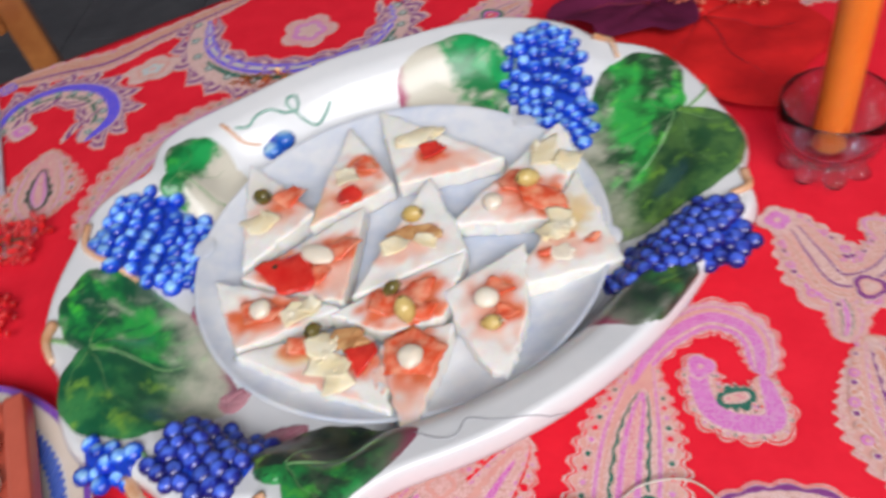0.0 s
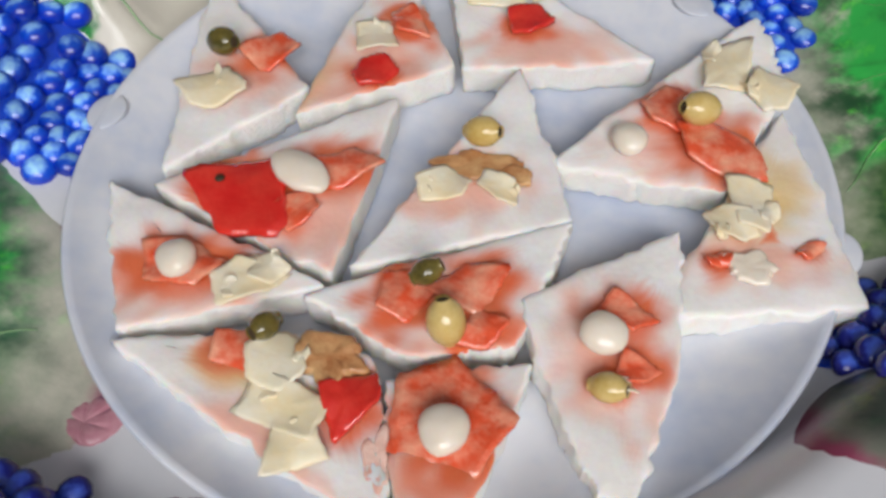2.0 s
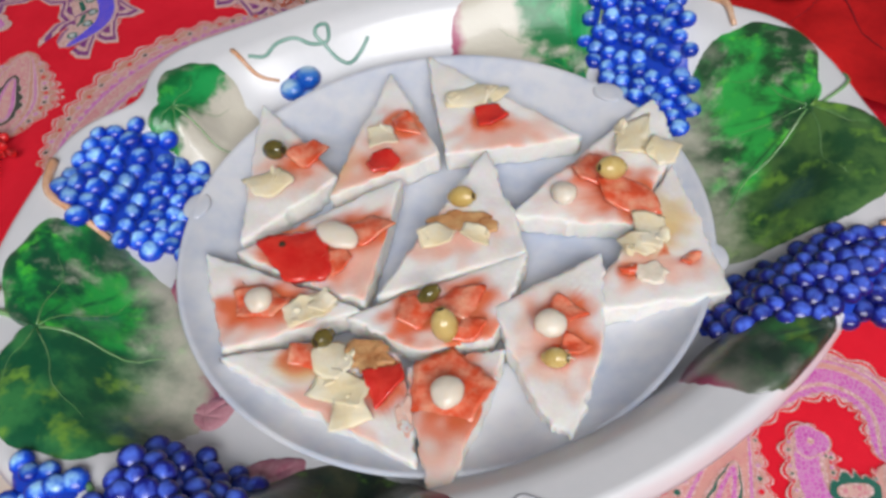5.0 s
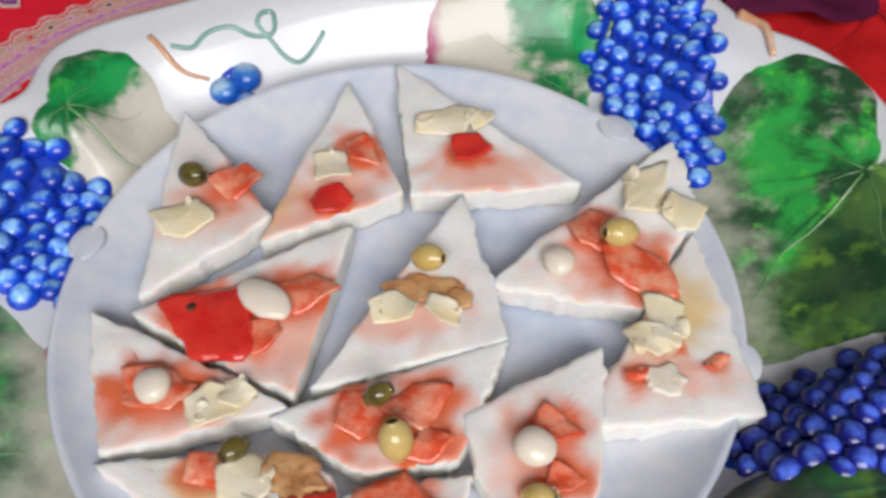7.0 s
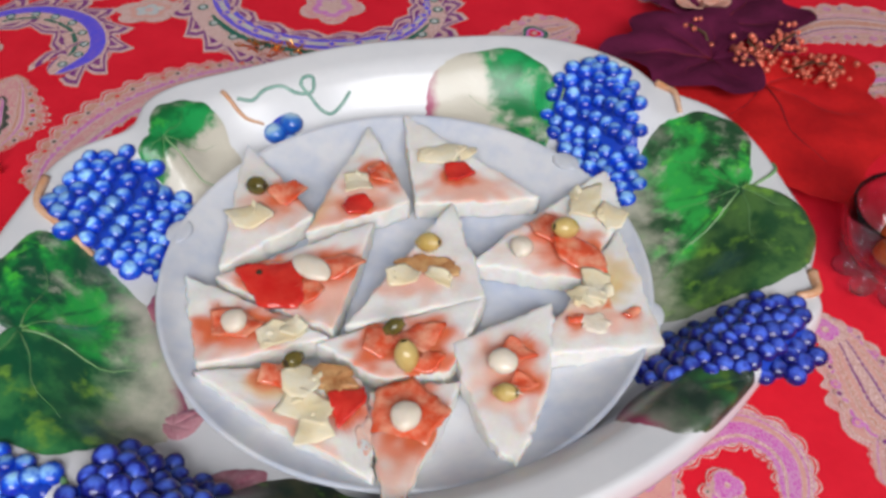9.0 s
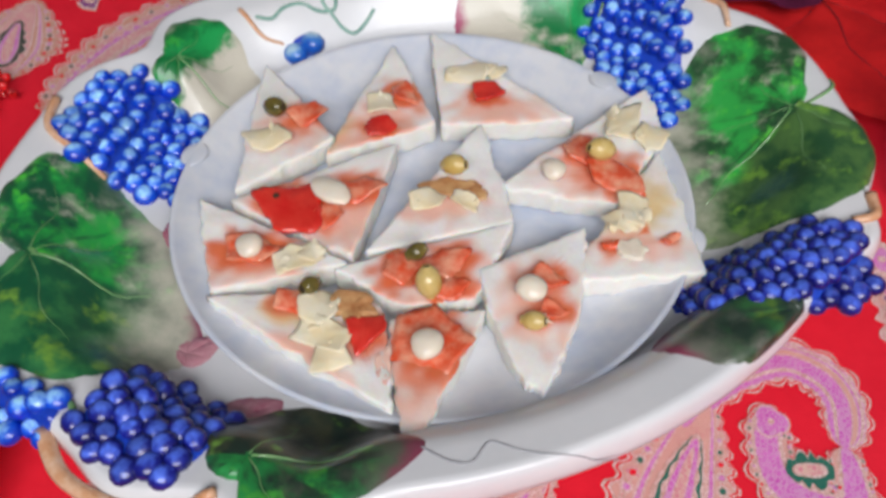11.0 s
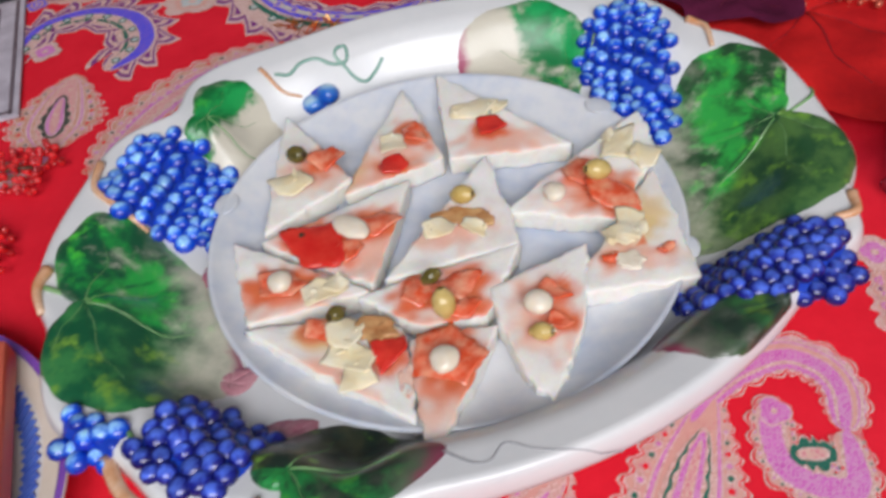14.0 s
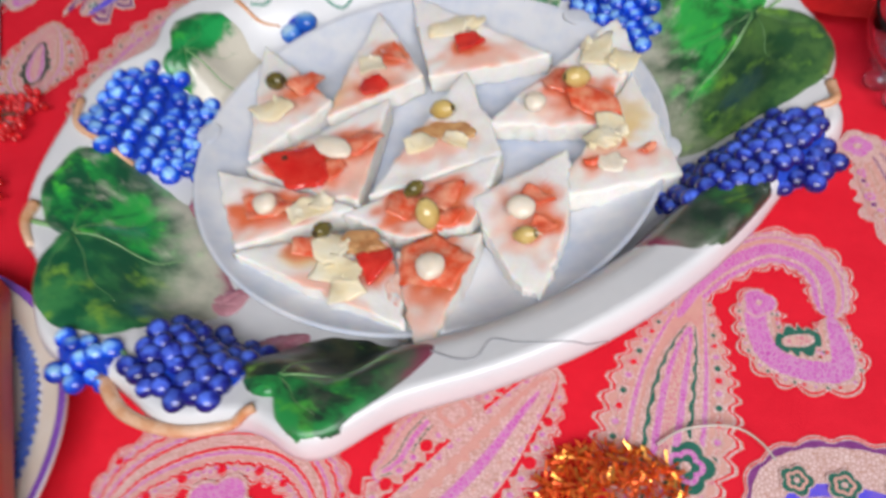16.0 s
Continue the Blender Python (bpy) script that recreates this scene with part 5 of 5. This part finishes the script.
bread_slice(c, [(-0.093, 0.287), (-0.050, 0.302), (-0.070, 0.215)], 11, stains=((-0.070, 0.274, 0.0150, 0.0180, 15, 2), (-0.070, 0.264, 0.015, 0.024, 0, 0)), tilt=(0, -0.08))
blob(c, "tomato", -0.070, 0.276, 0.020, 0.023, 15, "tomato", 48, 0.0035, 0.0002, 0.2)
pearl(c, -0.072, 0.272, 0.0092, 0.003, (1, 1.05, 0.85))
blob(c, "browned_onion", -0.070, 0.245, 0.004, 0.005, 0, "brown", 49, 0.001)
blob(c, "tomato", -0.089, 0.262, 0.004, 0.010, 10, "juice", 50, 0.003, -0.001)
c = canape("white bread triangle with tomato wedges and a stoned olive")
bread_slice(c, [(-0.126, 0.310), (-0.044, 0.355), (-0.056, 0.305), (-0.088, 0.295)], 12, stains=((-0.068, 0.308, 0.0115, 0.0084, 30, 2), (-0.073, 0.322, 0.0147, 0.0126, 30, 2), (-0.094, 0.315, 0.0115, 0.0147, 0, 2), (-0.078, 0.312, 0.022, 0.014, 25, 0),))
blob(c, "tomato", -0.094, 0.315, 0.011, 0.014, 0, "tomato", 52, 0.004, 0.0006)
blob(c, "tomato", -0.073, 0.322, 0.014, 0.012, 30, "tomato", 53, 0.005, 0.0006)
blob(c, "tomato", -0.068, 0.308, 0.011, 0.008, 30, "tomato", 54, 0.003, 0.0006)
olive(c, -0.078, 0.306, 205, 0.0062, 0.0005, False, 58)
olive(c, -0.087, 0.321, 120, 0.0042, 0.004, True)

# ---- candle in its glass holder ----
holder = thing("candle_holder", "clear glass candle holder with petal feet", "candle holder", at=(0.1905, 0.4465, 0))
bm = bmesh.new()
lathe(bm, [(0.003, 0.010), (0.014, 0.009), (0.025, 0.016), (0.034, 0.031), (0.0365, 0.044), (0.0345, 0.054), (0.034, 0.055), (0.0325, 0.054), (0.034, 0.044), (0.031, 0.032), (0.023, 0.020), (0.014, 0.0165), (0.003, 0.0165)], 48)
part("bowl", bm, M["glass"], holder)
for i in range(8):
    bm = bmesh.new()
    a = 2 * math.pi * i / 8
    ball(bm, (0.021 * math.cos(a), 0.021 * math.sin(a), 0.0062), 0.0085, 12, 8, (1.2, 0.85, 0.7), Matrix.Rotation(a, 4, "Z"))
    part("petal_foot", bm, M["glass"], holder)
bm = bmesh.new()
lathe(bm, [(0.0112, 0.017), (0.0116, 0.019), (0.0113, 0.10), (0.0108, 0.22), (0.0098, 0.262), (0.0045, 0.266)], 32, (0.1905, 0.4465))
candle = thing("candle", "tall plain orange candle standing in the glass holder", "candle")
part("wax", bm, M["wax"], candle)
bm = bmesh.new()
tube(bm, [(0.1905, 0.4465, 0.264), (0.1907, 0.4467, 0.270), (0.1912, 0.4468, 0.276)], 0.0009, 6)
part("wick", bm, M["stem"], candle)

# ---- silk autumn leaves and berry sprigs ----
LOBES = ((0, 0.6, 26), (50, 0.5, 22), (-50, 0.5, 22), (100, 0.42, 24), (-100, 0.42, 24))


def silk_leaf(x, y, aim, length, width, material, label, base=0.004, curl=0.012):
    e = thing("silk_leaf", label, "artificial leaf", "silk autumn leaves")
    vine_leaf(x, y, aim, length, width, material, 0.004, 1.0, True, LOBES, lambda a, b: base, "blade", e, M["silk_rib"], curl, crumple=0.0055)
    bm = bmesh.new()
    d = radians(aim + 180)
    tube(bm, [(x, y, base + 0.004), (x + 0.015 * math.cos(d), y + 0.015 * math.sin(d), base + 0.002), (x + 0.035 * math.cos(d + 0.3), y + 0.035 * math.sin(d + 0.3), 0.0025)], 0.0012, 6)
    part("stalk", bm, M["stem"], e)


silk_leaf(0.098, 0.640, 190, 0.092, 0.075, M["silk_burgundy"], "dark burgundy silk leaf lying by the platter", 0.012)
silk_leaf(0.112, 0.700, 60, 0.085, 0.085, M["silk_burgundy"], "dark burgundy silk leaf behind the berry sprigs", 0.006)
silk_leaf(0.135, 0.618, 288, 0.135, 0.125, M["silk_red"], "large red silk leaf lying on the cloth", 0.004, 0.003)
silk_leaf(0.092, 0.715, 110, 0.05, 0.03, M["p_orange"], "small orange silk leaf among the berry sprigs", 0.010)

bead_bm = bmesh.new()
ball(bead_bm, (0, 0, 0), 1, 8, 6)
bead = {}
for k in ("copper", "red_bead"):
    me = bpy.data.meshes.new("berry")
    bead_bm.to_mesh(me)
    me.materials.append(M[k])
    me.shade_smooth()
    bead[k] = me
bead_bm.free()


def sprig(x, y, x1, y1, n, r, k, seed, label, spread=0.016, base=0.010):
    rnd = random.Random(seed)
    e = thing("berry_sprig", label, "berry sprig", "berry sprigs")
    bm = bmesh.new()
    tube(bm, [(x, y, 0.003), ((x + x1) / 2, (y + y1) / 2, 0.003 + base * 0.8), (x1, y1, base)], 0.0011, 6)
    part("stem", bm, M["stem"], e)
    for i in range(n):
        t = 0.45 + 0.55 * rnd.random()
        a = rnd.uniform(0, 6.28)
        q = spread * math.sqrt(rnd.random())
        b = new("berry", bead[k])
        b.parent = e
        kk = r * rnd.uniform(0.75, 1.2)
        b.location = (x + (x1 - x) * t + q * math.cos(a), y + (y1 - y) * t + q * math.sin(a), max(kk + 0.0005, base * t + rnd.uniform(-0.004, 0.006)))
        b.scale = (kk, kk, kk)


sprig(0.135, 0.640, 0.122, 0.650, 44, 0.0022, "copper", 11, "copper berry sprig on dark stems", 0.014, 0.03)
sprig(0.140, 0.628, 0.114, 0.626, 36, 0.0022, "copper", 12, "copper berry sprig on dark stems", 0.012, 0.03)
sprig(0.135, 0.645, 0.160, 0.668, 46, 0.0022, "copper", 13, "copper berry sprig on dark stems", 0.015, 0.03)
sprig(0.150, 0.645, 0.190, 0.630, 70, 0.0022, "copper", 14, "copper berry sprig on dark stems", 0.019, 0.028)
sprig(0.105, 0.655, 0.080, 0.670, 10, 0.0022, "copper", 15, "small copper berry sprig", 0.008, 0.028)
sprig(-0.425, 0.425, -0.398, 0.430, 95, 0.0026, "red_bead", 16, "bunch of glossy dark red beads", 0.026, 0.008)
sprig(-0.425, 0.345, -0.392, 0.348, 70, 0.0026, "red_bead", 17, "bunch of glossy dark red beads", 0.028, 0.008)


def tinsel(x, y, rx, ry, n, seed, label, rise=0.016):
    """A heap of thin foil strips."""
    rnd = random.Random(seed)
    e = thing("tinsel", label, "tinsel")
    for key, share in (("gold", 0.4), ("red_foil", 0.6)):
        bm = bmesh.new()
        for i in range(int(n * share)):
            a, q = rnd.uniform(0, 6.28), math.sqrt(rnd.random())
            c = Vector((x + rx * q * math.cos(a), y + ry * q * math.sin(a), 0.002 + rise * (1 - q) * rnd.random()))
            d = Vector((rnd.gauss(0, 1), rnd.gauss(0, 1), rnd.gauss(0, 0.6))).normalized()
            s = d.orthogonal().normalized() * 0.0007
            s.rotate(Matrix.Rotation(rnd.uniform(0, 6.28), 3, d))
            L = rnd.uniform(0.002, 0.006)
            p = [c - d * L - s, c - d * L + s, c + s * 0.8, c + d * L + s, c + d * L - s, c - s * 0.8]
            for v in p:
                v.z = max(v.z, 0.0012)
            vs = [bm.verts.new(v) for v in p]
            bm.faces.new((vs[0], vs[1], vs[2], vs[5]))
            bm.faces.new((vs[5], vs[2], vs[3], vs[4]))
        tagged(part("foil", bm, M[key], e, smooth=False), kind="stuff")


tinsel(0.014, 0.184, 0.033, 0.024, 620, 21, "heap of gold and red foil tinsel on the cloth")
tinsel(-0.262, 0.522, 0.026, 0.012, 160, 22, "few gold and red tinsel strands behind the platter", 0.01)
tinsel(-0.245, 0.615, 0.030, 0.010, 60, 23, "few gold and red tinsel strands behind the platter", 0.006)
line = thing("clear_ribbon", "thin clear plastic ribbon curled over the cloth", "ribbon")
bm = bmesh.new()
tube(bm, [tuple(p) for p in spline([(0.034, 0.208, 0.002), (0.044, 0.215, 0.003), (0.058, 0.218, 0.004), (0.070, 0.217, 0.004), (0.079, 0.211, 0.003), (0.084, 0.204, 0.002)], 6)], 0.0008, 6, 0.7)
part("strand", bm, M["ribbon"], line)

# ---- patterned grey napkin ----
nap = thing("grey_napkin", "grey napkin with a darker printed flower pattern", "napkin")
NU, NV = Vector((-0.455, 0.890, 0)), Vector((-0.890, -0.455, 0))
N0 = Vector((-0.446, 0.492, 0.0))
nrot = Matrix.Rotation(math.atan2(NU.y, NU.x), 4, "Z")


def npt(u, v, z):
    return N0 + NU * u + NV * v + Vector((0, 0, z))


bm = bmesh.new()
box(bm, npt(0.092, 0.1, 0.0024), (0.184, 0.2, 0.003), nrot, 0.001)
part("sheet", bm, M["grey_print"], nap, smooth=False)
for u, v, su, sv in ((0.092, 0.006, 0.178, 0.003), (0.006, 0.1, 0.003, 0.19), (0.092, 0.022, 0.16, 0.0018)):
    bm = bmesh.new()
    box(bm, npt(u, v, 0.0043), (su, sv, 0.0008), nrot)
    part("printed_border", bm, M["grey_dark"], nap, smooth=False)
rnd = random.Random(5)
for i in range(7):
    for j in range(5):
        bm = bmesh.new()
        p = npt(0.018 + 0.025 * i, 0.036 + 0.03 * j, 0.0042)
        petals = 5 if (i + j) % 2 else 3
        n = 36
        ring = [bm.verts.new((p.x + 0.0105 * (0.55 + 0.45 * abs(math.cos(petals * a / 2))) * math.cos(a + i), p.y + 0.0105 * (0.55 + 0.45 * abs(math.cos(petals * a / 2))) * math.sin(a + i), p.z)) for a in [6.283 * k / n for k in range(n)]]
        inner = [bm.verts.new((p.x + (q.co.x - p.x) * 0.4, p.y + (q.co.y - p.y) * 0.4, p.z)) for q in ring]
        for k in range(n):
            bm.faces.new((ring[k], ring[(k + 1) % n], inner[(k + 1) % n], inner[k]))
        part("printed_flower", bm, M["grey_dark"], nap, smooth=False)

# ---- blue-edged plate and the tray of dough balls on it ----
BX, BY, BR = -0.365, 0.165, 0.122
bp = thing("patterned_plate", "white china plate with purple edge and blue rope band", "plate", at=(BX, BY, 0))
bm = bmesh.new()
lathe(bm, [(0.002, 0.006), (0.07, 0.006), (0.078, 0.0075), (0.090, 0.014), (0.118, 0.0205), (0.1215, 0.0213), (0.1222, 0.0200), (0.117, 0.0180), (0.088, 0.010), (0.074, 0.002), (0.066, 0.0005), (0.002, 0.0008)], 96)
part("dish", bm, M["china"], bp)


def band(r0, z0, r1, z1, m, name):
    bm = bmesh.new()
    a = [bm.verts.new((r0 * math.cos(6.283185 * i / 96), r0 * math.sin(6.283185 * i / 96), z0)) for i in range(96)]
    b = [bm.verts.new((r1 * math.cos(6.283185 * i / 96), r1 * math.sin(6.283185 * i / 96), z1)) for i in range(96)]
    for i in range(96):
        bm.faces.new((a[i], b[i], b[(i + 1) % 96], a[(i + 1) % 96]))
    part(name, bm, m, bp)


band(0.1175, 0.0212, 0.1216, 0.0220, M["china_purple"], "purple_edge")
band(0.108, 0.0190, 0.1170, 0.0210, M["china_tan"], "tan_band")
band(0.066, 0.0068, 0.0885, 0.0142, M["china_grey"], "lilac_band")
bm = bmesh.new()
box(bm, (0, 0, 0), (0.0110, 0.0036, 0.0007), Matrix.Rotation(0.6, 4, "Z"))
dash = bpy.data.meshes.new("rope_mark")
bm.to_mesh(dash)
bm.free()
dash.materials.append(M["china_blue"])
for i in range(120):
    a = 6.283185 * i / 120
    o = new("rope_mark", dash)
    o.parent = bp
    o.location = (0.1015 * math.cos(a), 0.1015 * math.sin(a), 0.0178)
    o.rotation_euler = (0, -0.22, a)

TU, TV = Vector((0.460, -0.888, 0)), Vector((-0.888, -0.460, 0))
T0 = Vector((-0.310, 0.269, 0))
trot = Matrix.Rotation(math.atan2(TU.y, TU.x), 4, "Z")


def tpt(u, v, z):
    return T0 + TU * u + TV * v + Vector((0, 0, z))


tray = thing("tray", "terracotta-coloured plastic tray holding white dough balls", "tray")
L, W = 0.205, 0.10
bm = bmesh.new()
box(bm, tpt(L / 2, W / 2, 0.0245), (L - 0.01, W - 0.01, 0.003), trot, 0.001)
part("base", bm, M["terracotta"], tray, smooth=False)
for u, v, su, sv in ((L / 2, 0.0065, L, 0.013), (L / 2, W - 0.0065, L, 0.013), (0.0065, W / 2, 0.013, W - 0.026), (L - 0.0065, W / 2, 0.013, W - 0.026)):
    bm = bmesh.new()
    box(bm, tpt(u, v, 0.0315), (su, sv, 0.015), trot, 0.003)
    part("side", bm, M["terracotta"], tray, smooth=False)
for u in range(4):
    bm = bmesh.new()
    box(bm, tpt(0.02 + 0.03 * u, W / 2, 0.0268), (0.003, W - 0.02, 0.0016), trot, 0.0005)
    part("rib", bm, M["terracotta"], tray, smooth=False)
bm = bmesh.new()
vs = ball(bm, (0, 0, 0), 0.0100, 20, 14, (1, 1, 0.9))
for v in vs:
    v.co *= 1 + 0.10 * noise.noise(v.co * 90)
me = bpy.data.meshes.new("dough_ball")
bm.to_mesh(me)
bm.free()
me.materials.append(M["dough"])
me.shade_smooth()
for i in range(7):
    for j in range(3):
        o = new("dough_ball", me)
        p = tpt(0.027 + 0.0253 * i, 0.0285 + 0.0225 * j, 0.0350)
        o.matrix_world = Matrix.Translation(p) @ Matrix.Rotation(i * 1.3 + j, 4, "Z")
        tagged(o, "white floury dough ball in the tray", "dough ball", "dough balls in the tray")

# ---- the chair behind the table ----
chair = thing("wooden_chair", "brown varnished wooden chair pushed up to the table", "chair")
CB = Vector((-0.542, 0.757, 0))
SEAT = FLOOR + 0.45


def ch(e, n, z):
    return CB + EDGE * e + OUT * n + Vector((0, 0, z))


for e in (0.0, -0.40):
    bm = bmesh.new()
    box(bm, ch(e, 0, (FLOOR + 0.22) / 2), (0.030, 0.034, 0.22 - FLOOR), turn, 0.006)
    part("back_post", bm, M["wood"], chair, smooth=False)
    bm = bmesh.new()
    box(bm, ch(e, -0.36, (FLOOR + SEAT - 0.02) / 2), (0.034, 0.034, SEAT - 0.02 - FLOOR), turn, 0.006)
    part("leg", bm, M["wood"], chair, smooth=False)
for z, h in ((0.17, 0.07), (0.03, 0.045), (-0.11, 0.045)):
    bm = bmesh.new()
    box(bm, ch(-0.2, 0, z), (0.368, 0.02, h), turn, 0.006)
    part("back_rail", bm, M["wood"], chair, smooth=False)
bm = bmesh.new()
box(bm, ch(-0.2, -0.19, SEAT), (0.42, 0.34, 0.036), turn, 0.01)
part("seat", bm, M["wood"], chair, smooth=False)
